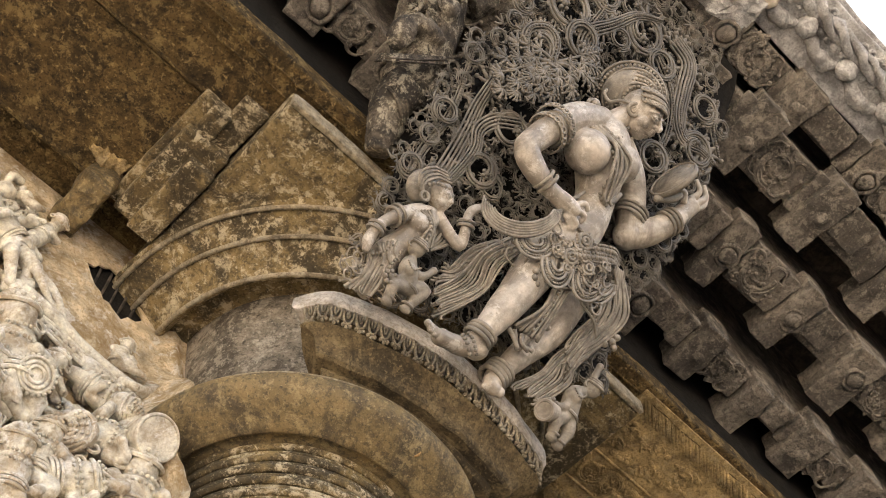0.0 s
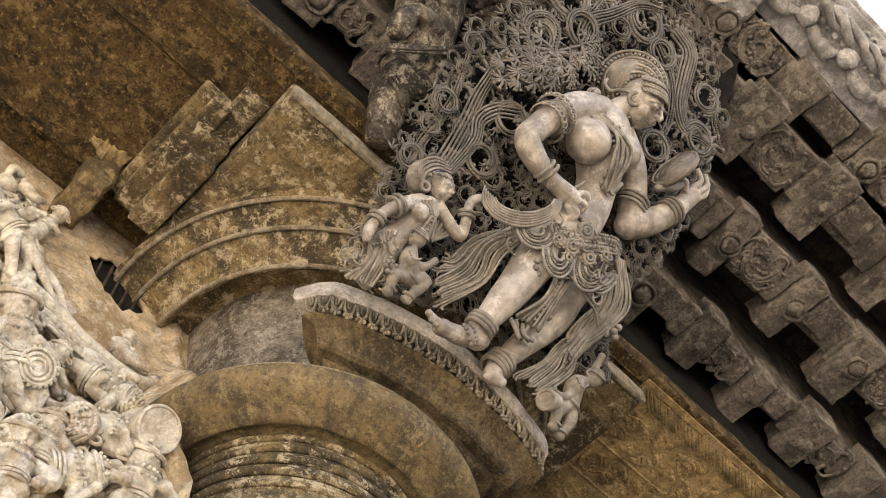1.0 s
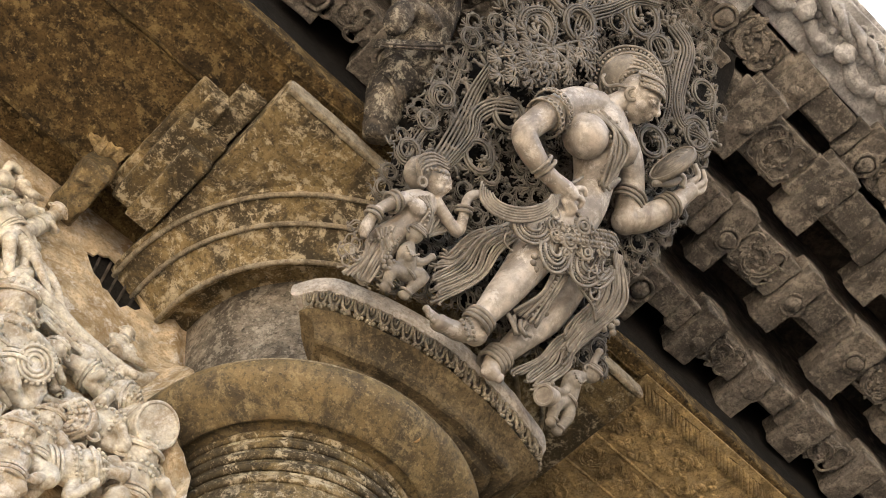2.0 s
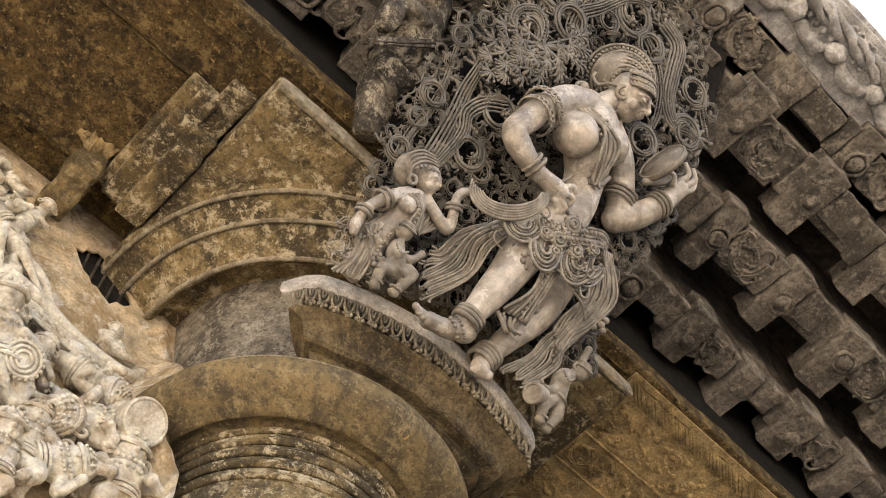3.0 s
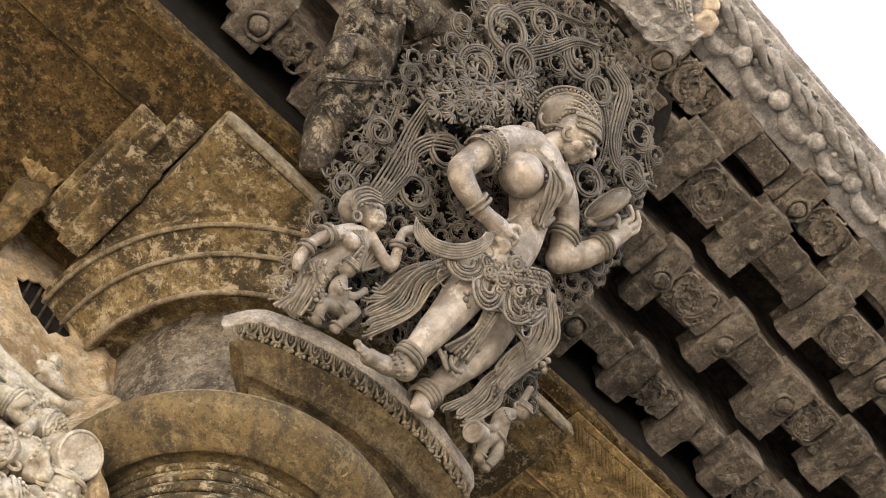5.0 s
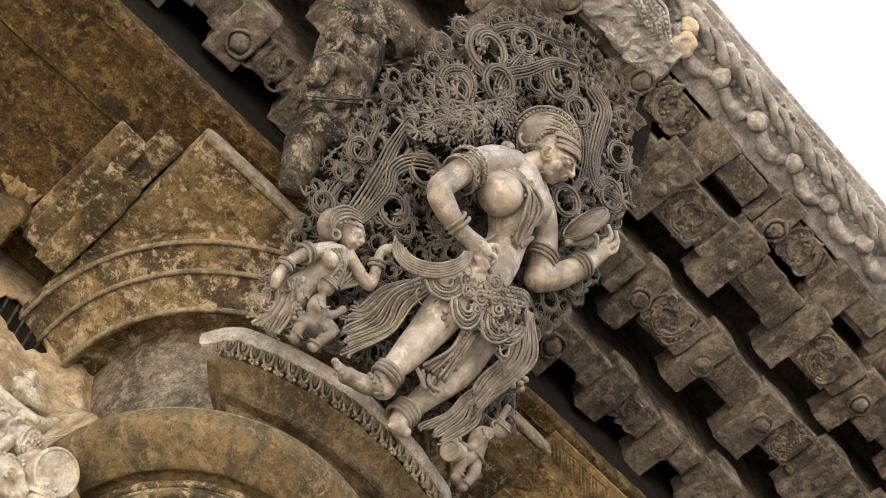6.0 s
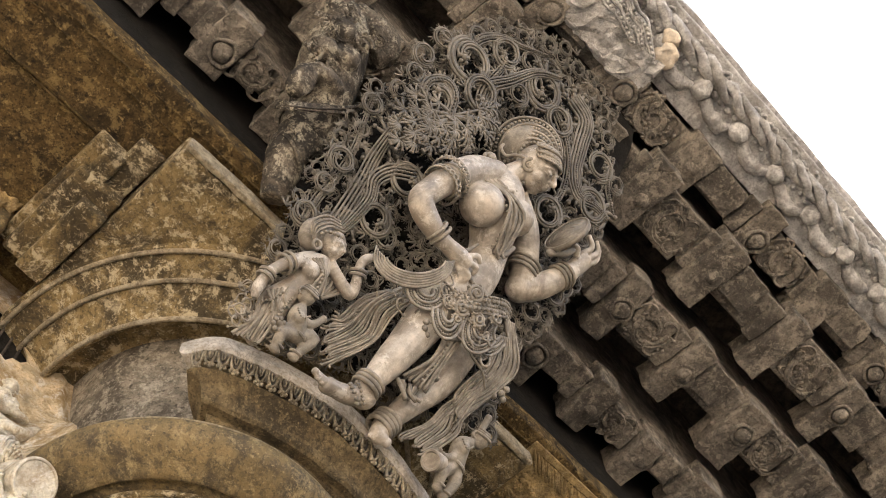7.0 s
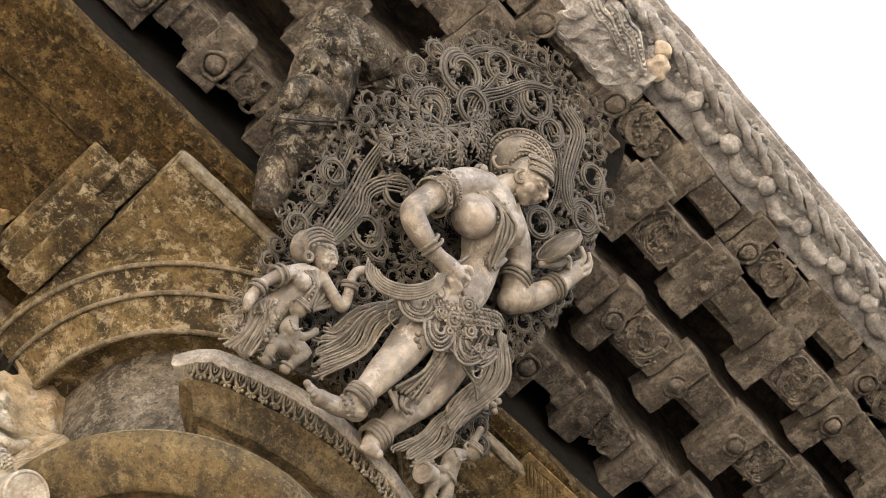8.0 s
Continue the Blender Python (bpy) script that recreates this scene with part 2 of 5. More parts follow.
# black leaf and lining put the opening's inner shade into their colour
part("backing", grid_box(-1.4, 1.62, 0, 0.72, 1.75, 4.125, 0.4, 0.003), BLACK, wall, "near-black inner leaf, coloured as shade inside the opening")
part("lining", grid_box(bx0 - 0.02, 1.446, 4.112, bx1 + 0.02, 1.62, 4.124, 0.05, 0.001), BLACK, wall, "near-black cover painted as shade at the top of the opening")
hc = [sum(p[i] for p in HOLE) / len(HOLE) for i in (0, 1)]
# thin black sheet just behind the opening, painted as its deep shade
part("shade_sheet", grid_box(0.27, 1.456, 3.86, 0.475, 1.462, 4.05, 0.03, 0.001), BLACK, wall, "near-black sheet standing in for the opening's shaded depth")
for k in range(5):
    bm = grid_box(hc[0] - 0.05 + k * 0.026, 1.449, hc[1] - 0.10, hc[0] - 0.044 + k * 0.026, 1.455, hc[1] + 0.11, 0.03, 0.002, 30.0, 0.002)
    part("slat", bm, DARKBROWN, wall)


def reach(z):
    """How far the plaster of the wall laps over towards the pillar at a height, fitted to the camera's view."""
    rows = ((3.0, 0.645), (3.40, 0.63), (3.50, 0.56), (3.565, 0.528), (3.60, 0.545), (3.66, 0.57), (3.80, 0.575), (3.90, 0.545), (3.97, 0.52))
    for (a, p), (b, q) in zip(rows, rows[1:]):
        if z <= b:
            return p + (q - p) * (z - a) / (b - a)
    return rows[-1][1]


bm = bmesh.new()
rows = []
for k in range(49):
    z = 3.0 + k * 0.02
    x1 = reach(z)
    x0 = max(x1 - 0.11, 0.475 if z > 3.84 else 0.0)
    d = 0.115 * max(0.12, min(1.0, (3.84 - z) / 0.16))
    row = []
    for j in range(13):
        t = j / 12
        p = Vector((x0 + (x1 - x0) * t, 1.442 - d * t ** 2.6, z))
        p += noise.noise_vector(p * 22) * 0.006 + noise.noise_vector(p * 70) * 0.003
        row.append(bm.verts.new(p))
    row.append(bm.verts.new((x1 + 0.03, 1.44, z)))
    rows.append(row)
for a, b in zip(rows, rows[1:]):
    for j in range(len(a) - 1):
        bm.faces.new((a[j], a[j + 1], b[j + 1], b[j]))
part("plaster_cove", bm, WALLM, wall, "lumpy pale plaster lapping onto the pillar", smooth=True)

wall_e = tagged(part("wall_east", grid_box(0.72, 2.3, 0, 3.6, 2.6, 4.125, 0.3, 0.004), OCHRE), "dark ochre stone wall behind the pillar", "wall", kind="structure")
# reaches far beyond the view to keep sun off the ground near the wall
roof = tagged(part("roof", grid_box(-9, -0.02, 4.97, 4.4, 9, 5.6, 1.0, 0.004), DARKBROWN), "dark brown stone roof slab, extended out of view to block sun", "roof", kind="structure")

# added, unseen: blocks sky and sun so only ground to the left is lit
wall_blocker = tagged(part("wall_blocker", grid_box(4.4, -7, 0, 4.9, 9, 5.9, 1.0, 0.01), OCHRE), "plain ochre stone wall added out of view to block light", "wall", kind="structure")
wall_far = tagged(part("wall_far_west", grid_box(-9, 1.44, 0, -1.4, 1.9, 4.97, 1.0, 0.01), WALLM), "plain pale stone wall further along the temple", "wall", kind="structure")

# ---- pillar ----
AX, AY = 0.90, 1.405
pillar = thing("pillar", "lathe-turned ochre stone pillar with stained rings and square abacus", "pillar", m=pose(AX, AY, 0))
part("abacus", grid_box(-0.534, -0.53, 4.0, 0.534, 0.53, 4.088, 0.05, 0.003), OCHRE, pillar)
def bead_ring(r, z, t=0.006):
    """A half-round moulding turned on the pillar."""
    return [(r + t * math.cos(a), z + t * math.sin(a)) for a in (radians(d) for d in range(90, -271, -45))]


# separate paler strip paints the light falling on the abacus front
part("lit_edge_band", grid_box(-0.535, -0.545, 3.998, 0.536, -0.531, 4.046, 0.02, 0.003, 24.0, 0.004), EDGEM, pillar, "chipped front edge of the abacus, paled as its lit face")
part("bell", lathe([(0.545, 4.001), (0.534, 3.988), (0.52, 3.984), (0.50, 3.975), (0.482, 3.966), (0.472, 3.963), (0.455, 3.956), (0.435, 3.942), (0.42, 3.930), (0.412, 3.922), (0.402, 3.914), (0.394, 3.922), (0.385, 3.95), (0.335, 3.962)], 160, wear=0.006), OCHRE, pillar, smooth=True)
for r, z in ((0.532, 3.985), (0.475, 3.961), (0.407, 3.917)):
    part("moulding", lathe(bead_ring(r, z), 160, wear=0.002), EDGEM, pillar, "fine raised ring moulding", smooth=True)
part("neck", lathe([(0.335, 3.965), (0.322, 3.90), (0.305, 3.82), (0.292, 3.74), (0.288, 3.66), (0.300, 3.59)], wear=0.008), NECK, pillar, smooth=True)
part("cushion", lathe([(0.29, 3.592), (0.362, 3.588), (0.376, 3.582), (0.386, 3.568), (0.385, 3.552), (0.370, 3.536), (0.340, 3.522), (0.306, 3.514), (0.294, 3.508), (0.288, 3.512), (0.284, 3.520), (0.262, 3.522), (0.255, 3.515)], 160, wear=0.005), CUSHION, pillar, smooth=True)
part("moulding", lathe(bead_ring(0.374, 3.584, 0.004), 160, wear=0.002), EDGEM, pillar, "fine raised ring moulding", smooth=True)
for r, z, t in ((0.268, 3.508, 0.008), (0.262, 3.493, 0.006), (0.266, 3.478, 0.008), (0.260, 3.463, 0.005), (0.266, 3.448, 0.009), (0.258, 3.432, 0.005), (0.262, 3.418, 0.008), (0.254, 3.402, 0.006), (0.258, 3.388, 0.008)):
    part("moulding", lathe(bead_ring(r - t, z, t), 128, wear=0.006), OCHRE, pillar, "close-set lathe-turned ring", smooth=True)
part("shaft", lathe([(0.257, 3.522), (0.254, 3.47), (0.250, 3.44), (0.248, 3.40), (0.245, 3.3), (0.245, 0)], wear=0.006), OCHRE, pillar, smooth=True)

for ang, r, z, size in ((-87.2, 0.352, 3.532, 0.015), (-66.3, 0.3705, 3.543, 0.010), (-122.0, 0.355, 3.533, 0.008)):
    a = radians(ang)
    bm = bmesh.new()
    disc(bm, (r * math.cos(a), r * math.sin(a), z), size, 0.004, (0.45 * math.cos(a), 0.45 * math.sin(a), -0.89), 22, size * 0.8)
    for v in bm.verts:
        v.co += noise.noise_vector(v.co * 90) * size * 0.55
    part("flaked_patch", bm, ORANGE, pillar, "bare orange flaked patch")

# ---- platform ----
platform = thing("bracket_platform", "pale-rimmed curved stone ledge with a scalloped fringe below", "ledge", m=pose(0.945, 1.125, 3.70))


def outline(inset, n=56):
    """Plan of the ledge: a shallow bow with a pointed end and a rounded end, drawn in by inset."""
    x0, x1, out = -0.347 + inset, 0.285 - inset, []
    bow = lambda x: -0.187 + inset + (0.76 if x < 0 else 0.56) * x * x + 0.030 * (max(0.0, -x - 0.29) / 0.045) ** 2
    out.append((-0.17 + inset * 0.6, 0.17))
    out.append((-0.235 + inset, 0.02))
    out.append((x0 + 0.045, -0.030 + inset * 0.5))
    for i in range(n + 1):
        x = x0 + (x1 - x0) * i / n
        over = max(0.0, (x - (x1 - 0.03)) / 0.03)
        out.append((x, bow(x) + 0.030 * (1 - math.sqrt(max(0.0, 1 - over * over)))))
    out.append((x1 - 0.004, 0.05))
    out.append((x1 - 0.03, 0.17))
    return out


def loft(levels, wear=0.0):
    """Stacked plans of the ledge, skinned; levels are rows of inset and height."""
    bm = bmesh.new()
    rows = [[bm.verts.new(Vector((x, y, z)) + noise.noise_vector(Vector((x, y, z)) * 25) * wear) for x, y in outline(k)] for k, z in levels]
    for a, b in zip(rows, rows[1:]):
        for i in range(len(a)):
            j = (i + 1) % len(a)
            bm.faces.new((a[i], a[j], b[j], b[i]))
    for r in (rows[0], rows[-1]):
        bm.faces.new(r)
    return bm


part("rim", loft([(0.006, 0.049), (0.001, 0.046), (0.0, 0.040), (0.0, 0.014), (0.003, 0.007), (0.008, 0.003), (0.030, 0.002)], 0.0022), RIM, platform, "pale worn rim")
part("underside", loft([(0.036, 0.006), (0.036, -0.042), (0.020, -0.050), (0.017, -0.056), (0.027, -0.060), (0.046, -0.070), (0.058, -0.084), (0.064, -0.096), (0.072, -0.100), (0.090, -0.096)], 0.0035), DARKST, platform, "dark mottled concave underside")
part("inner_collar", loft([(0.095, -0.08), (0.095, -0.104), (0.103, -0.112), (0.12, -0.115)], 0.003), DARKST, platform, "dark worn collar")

# scalloped fringe: one loop, repeated along the ledge
loop = bmesh.new()
tube(loop, [(-0.0105, 0.004, 0.002), (-0.0105, -0.003, -0.018), (-0.0065, -0.006, -0.034), (0, -0.007, -0.040), (0.0065, -0.006, -0.034), (0.0105, -0.003, -0.018), (0.0105, 0.004, 0.002)], 0.0031, sides=6, n=3)
tube(loop, [(-0.0035, 0.004, 0), (-0.003, 0, -0.016), (0, -0.003, -0.025), (0.003, 0, -0.016), (0.0035, 0.004, 0)], 0.0022, sides=5, n=2)
for k in range(3):
    ball(loop, (-0.007 + 0.007 * k, -0.008, -0.044 - (0.004 if k == 1 else 0)), 0.0042, 7)
first = part("scallop", loop, EDGEM, platform, smooth=True)
line = [Vector((x, y, 0)) for x, y in outline(0.008, 600)[3:-2]]
run, spots = 0.0, []
for a, b in zip(line, line[1:]):
    run += (b - a).length
    if run > 0.0255:
        run = 0.0
        spots.append((b, math.atan2((b - a).y, (b - a).x)))
for i, (p, a) in enumerate(spots):
    ob = first if i == 0 else new("scallop", first.data)
    ob.parent = platform
    ob.matrix_basis = Matrix.Translation((p.x, p.y, 0.004)) @ Matrix.Rotation(a, 4, "Z") @ Matrix.Rotation(random.uniform(0.30, 0.44), 4, "X") @ Matrix.Diagonal((1, 1.2, random.uniform(0.98, 1.14), 1))

# ---- plane of the bracket slab: across, up the slab, and out of it ----
SLAB = Matrix(((1, 0, 0, 0.95), (0, -math.sin(radians(38)), -math.cos(radians(38)), 0.95), (0, math.cos(radians(38)), -math.sin(radians(38)), 3.72), (0, 0, 0, 1)))

# ---- stepped corbel beside the abacus, and the wedge bracket ----
corbel = thing("corbel", "stepped ochre stone corbel wedged under the beam", "corbel")
for x0, x1, y0, y1, z0 in ((0.232, 0.362, 1.00, 1.33, 4.054), (0.250, 0.362, 1.07, 1.325, 4.020), (0.296, 0.362, 1.11, 1.32, 3.986)):
    part("step", grid_box(x0, y0, z0, x1, y1, z0 + 0.04, 0.03, 0.003), OCHRE, corbel)
part("step", grid_box(0.30, 0.95, 4.064, 0.365, 1.01, 4.092, 0.03, 0.003), OCHRE, corbel)
part("step", grid_box(0.262, 1.0, 4.04, 0.31, 1.075, 4.062, 0.02, 0.003), OCHRE, corbel)
wedge = thing("wedge_bracket", "rough pale ochre stone wedge bracket against the wall", "bracket")
bm = grid_box(0.165, 1.285, 4.0, 0.232, 1.445, 4.092, 0.02, 0.012, 16.0, 0.01)
part("block", bm, CUSHION, wedge)
bm = bmesh.new()
tube(bm, [(0.140, 1.278, 4.092, 0.010), (0.170, 1.276, 4.088, 0.018), (0.205, 1.272, 4.088, 0.016), (0.228, 1.268, 4.092, 0.008)], sides=8, n=8)
for v in bm.verts:
    v.co += noise.noise_vector(v.co * 60) * 0.016
part("mortar", bm, CARVE, wedge, "crumbling pale orange mortar")
for y, z, h in ((1.008, 4.089, 0.008), (1.018, 4.089, 0.005), (0.862, 4.090, 0.006), (0.90, 4.090, 0.004), (1.33, 4.088, 0.012)):
    bm = grid_box(-1.4, y, z - h * 0.6, 0.40 if y > 0.95 else 3.6, y + h * 0.7, z + 0.006, 0.02, 0.0035, 22.0, 0.0015)
    tagged(part("trim", bm, SOFFIT), "thin raised stone fillet along the beam", "fillet", group="beam fillets", kind="structure")
# ---- carving tools ----
def fused(bm, voxel=0.004, smooth=6, rough=0.0):
    """Melts overlapping lumps into one carved skin and returns it as a bmesh."""
    me = bpy.data.meshes.new("lump")
    bmesh.ops.recalc_face_normals(bm, faces=bm.faces)
    bm.to_mesh(me)
    bm.free()
    ob = new("lump", me)
    r = ob.modifiers.new("r", "REMESH")
    r.mode, r.voxel_size = "VOXEL", voxel
    s = ob.modifiers.new("s", "SMOOTH")
    s.iterations, s.factor = smooth, 0.5
    done = bpy.data.meshes.new_from_object(ob.evaluated_get(bpy.context.evaluated_depsgraph_get()))
    out = bmesh.new()
    out.from_mesh(done)
    bpy.data.objects.remove(ob)
    bpy.data.meshes.remove(me)
    bpy.data.meshes.remove(done)
    for f in out.faces:
        f.smooth = True
    if rough:
        for v in out.verts:
            v.co += noise.noise_vector(v.co * 60) * rough
    return out


def beads(bm, points, r, gap=2.1, m=None):
    """A string of small beads along a smooth line."""
    line = [Vector(p[:3]) for p in bez(points, 12)]
    run = 0.0
    for a, b in zip(line, line[1:]):
        run += (b - a).length
        if run >= r * gap:
            run = 0.0
            mm = Matrix.Translation(b) @ Matrix.Scale(r, 4)
            stamp(bm, "ico", 1, (m @ mm) if m else mm)


def folds(bm, lines, r, n=5, flat=1.0):
    """Ribbed cloth: a sheaf of strands between two edge lines of equal length."""
    a, b = lines
    k = max(2, int(round(sum((Vector(p[:3]) - Vector(q[:3])).length for p, q in zip(a, b)) / len(a) / (r * 1.7))))
    for i in range(k + 1):
        t = i / k
        wob = [0.0] + [math.sin(i * 0.45 + s * 2.3) * r * 2.4 for s in range(1, len(a))]
        mid = [tuple(p[j] * (1 - t) + q[j] * t + (1.1 * r * math.sin(i * 2.1 + s) if j == 2 else wob[s] * (0.7 if j == 0 else 0.5)) for j in range(3)) for s, (p, q) in enumerate(zip(a, b))]
        if len(mid) > 3:
            end, prev = Vector(mid[-1]), Vector(mid[-2])
            run = (end - prev) * (0.10 * math.sin(i * 1.3) + 0.06 * math.sin(i * 3.1))
            lean = (end - prev).normalized()
            mid[-1] = tuple(end + run)
            mid.append(tuple(end + run + lean * r * 4 + Vector((-lean.y, lean.x, 0.3)) * r * 2.5 * (1 if i % 4 < 2 else -0.6)))
        tube(bm, mid, r, sides=6, n=n, flat=flat)


# the camera view's right and down directions within the slab, for each metre
ACROSS = (Vector((0.125, 0.411, 0.110)) - Vector((0.007, 0.311, 0.110))) / 0.125
DOWN = (Vector((0.067, 0.208, 0.110)) - Vector((0.007, 0.311, 0.110))) / 0.125


def swag(bm, c, rx, ry, a0, a1, rows, r, w, tilt=0.0):
    """Looped pleats: rows of nested arcs round c."""
    for i in range(rows):
        k = 1 - i / (rows + 1.2)
        pts = []
        for j in range(9):
            a = radians(a0 + (a1 - a0) * j / 8)
            x, y = rx * k * math.cos(a), ry * k * math.sin(a)
            ct, st = math.cos(radians(tilt)), math.sin(radians(tilt))
            x, y = x * ct - y * st, x * st + y * ct
            pts.append((c[0] + ACROSS[0] * x - DOWN[0] * y, c[1] + ACROSS[1] * x - DOWN[1] * y, c[2] + w * math.sin(math.pi * j / 8) + (rows - i) * r * 0.15))
        if i % 2:
            beads(bm, pts, r * 0.75, 1.9)
        else:
            tube(bm, pts, r, sides=6, n=3)


def hook(bm, p, ang, size, w, turn=1, r=0.0022):
    """A curled leaf tip that springs from p in the slab's plane."""
    pts = []
    for j in range(6):
        t = j / 5
        a = ang + turn * 2.6 * t * t
        s = size * (t * 0.9)
        pts.append((p[0] + s * math.cos(a), p[1] + s * math.sin(a), p[2] + w * math.sin(t * 3), r * (1.1 - 0.5 * t)))
    tube(bm, pts, sides=5, n=2)
    ball(bm, (pts[-1][0], pts[-1][1], pts[-1][2]), r * 1.25, 6)


def scroll(bm, c, r, turn=1, start=0.0, turns=1.3, leaves=12, thick=0.085, rng=random):
    """One curl of carved vine: a grooved spiral stem that opens from a neighbour, a bud at its eye, and leaf tips inside and out."""
    for lane, dz in ((1.0, 0.0), (0.84, 0.0012)):
        pts = []
        n = 13
        for j in range(n + 1):
            t = j / n
            a = start + turn * turns * 2 * math.pi * (t - 0.12)
            q = r * lane * (1.22 - 0.9 * t ** 0.8)
            pts.append((c[0] + q * math.cos(a), c[1] + q * math.sin(a), c[2] + dz + 0.004 * math.sin(2 * a), r * thick * (1 - 0.4 * t)))
        tube(bm, pts, sides=5, n=2)
    for j in range(16):
        t = rng.random()
        a = start + turn * turns * 2 * math.pi * (t - 0.12)
        q = r * (1.22 - 0.9 * t ** 0.8) + rng.choice((-1, 1)) * r * 0.12
        k = r * rng.uniform(0.07, 0.13)
        stamp(bm, "ico", 1, Matrix.Translation((c[0] + q * math.cos(a), c[1] + q * math.sin(a), c[2] + rng.uniform(-0.002, 0.003))) @ Matrix.Rotation(a + rng.uniform(-0.6, 0.6), 4, "Z") @ Matrix.Diagonal((k * 1.7, k, k, 1)))
    e = pts[-1]
    for j in range(3):
        hook(bm, e[:3], rng.uniform(0, 6.28), r * 0.3, 0.003, turn, r * thick * 0.6)
    for j in range(leaves):
        t = rng.random()
        a = start + turn * 2 * math.pi * t * 1.1
        q = r * (1.1 - 0.5 * t)
        hook(bm, (c[0] + q * math.cos(a), c[1] + q * math.sin(a), c[2]), a + turn * rng.uniform(0.2, 1.1) + (math.pi * 0.8 if j % 4 == 0 else 0), r * rng.uniform(0.26, 0.52), rng.uniform(-0.001, 0.003), turn * rng.choice((1, 1, -1)), r * thick * 0.75)


# ---- the bracket slab with its canopy of pierced foliage ----
rng = random.Random(7)
bracket = thing("bracket_slab", "grey carved stone bracket slab with pierced scrolling foliage canopy", "carving", m=SLAB)
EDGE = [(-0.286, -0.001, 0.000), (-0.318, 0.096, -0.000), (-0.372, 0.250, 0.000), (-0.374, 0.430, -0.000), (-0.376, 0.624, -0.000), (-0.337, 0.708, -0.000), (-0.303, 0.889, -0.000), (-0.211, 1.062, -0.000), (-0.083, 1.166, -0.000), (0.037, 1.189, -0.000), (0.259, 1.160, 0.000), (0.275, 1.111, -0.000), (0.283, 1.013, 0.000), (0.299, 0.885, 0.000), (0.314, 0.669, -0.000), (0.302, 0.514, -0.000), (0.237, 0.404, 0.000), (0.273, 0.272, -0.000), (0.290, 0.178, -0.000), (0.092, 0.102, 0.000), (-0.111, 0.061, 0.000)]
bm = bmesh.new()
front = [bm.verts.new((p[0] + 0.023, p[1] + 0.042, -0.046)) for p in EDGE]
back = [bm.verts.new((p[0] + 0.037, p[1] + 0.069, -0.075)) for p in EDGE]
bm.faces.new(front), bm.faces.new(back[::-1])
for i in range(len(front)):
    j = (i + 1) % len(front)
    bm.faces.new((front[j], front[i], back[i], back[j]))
# near-black sheet paints the shade seen between the carved stems
part("backing", bm, BLACK, bracket, "near-black backing painted as the shade behind the foliage")


def inside(x, y, poly):
    hit = False
    for i in range(len(poly)):
        (x1, y1), (x2, y2) = poly[i][:2], poly[i - 1][:2]
        if (y1 > y) != (y2 > y) and x < (x2 - x1) * (y - y1) / (y2 - y1) + x1:
            hit = not hit
    return hit


CURLS = [(-0.229, 0.882, 0.020, 0.059, 1), (-0.157, 0.988, 0.016, 0.041, -1), (-0.159, 0.827, 0.030, 0.049, -1), (-0.253, 0.704, 0.055, 0.049, 1),
         (-0.029, 0.993, 0.016, 0.054, 1), (0.049, 0.962, 0.020, 0.041, -1), (0.069, 0.882, 0.016, 0.030, 1), (0.213, 0.963, 0.012, 0.041, 1),
         (0.236, 0.849, 0.016, 0.046, -1), (0.137, 0.724, 0.030, 0.043, 1), (-0.077, 0.921, 0.020, 0.030, 1), (-0.353, 0.594, 0.012, 0.027, 1),
         (-0.342, 0.423, 0.020, 0.031, -1), (-0.193, 0.503, 0.020, 0.046, 1), (-0.206, 0.377, 0.020, 0.041, -1), (-0.165, 0.366, 0.016, 0.030, 1),
         (-0.340, 0.267, 0.016, 0.030, 1), (-0.321, 0.802, 0.008, 0.030, -1), (-0.306, 0.882, 0.008, 0.027, 1), (-0.241, 0.969, 0.006, 0.027, -1),
         (-0.315, 0.748, 0.008, 0.024, 1), (-0.091, 1.040, 0.008, 0.032, -1), (0.116, 0.902, 0.010, 0.024, 1), (0.279, 0.964, 0.008, 0.024, -1),
         (-0.340, 0.359, 0.014, 0.024, 1), (-0.281, 0.401, 0.012, 0.022, -1), (-0.341, 0.527, 0.010, 0.019, 1), (-0.325, 0.678, 0.008, 0.022, -1),
         (0.198, 1.051, 0.006, 0.024, 1), (0.203, 0.750, 0.012, 0.024, 1), (0.286, 0.810, 0.010, 0.022, -1), (0.259, 0.579, 0.014, 0.030, -1),
         (0.227, 0.498, 0.014, 0.027, 1), (0.260, 0.654, 0.010, 0.022, 1), (-0.248, 0.323, 0.012, 0.024, 1), (-0.289, 0.301, 0.010, 0.019, -1),
         (-0.192, 0.294, 0.008, 0.022, -1)]
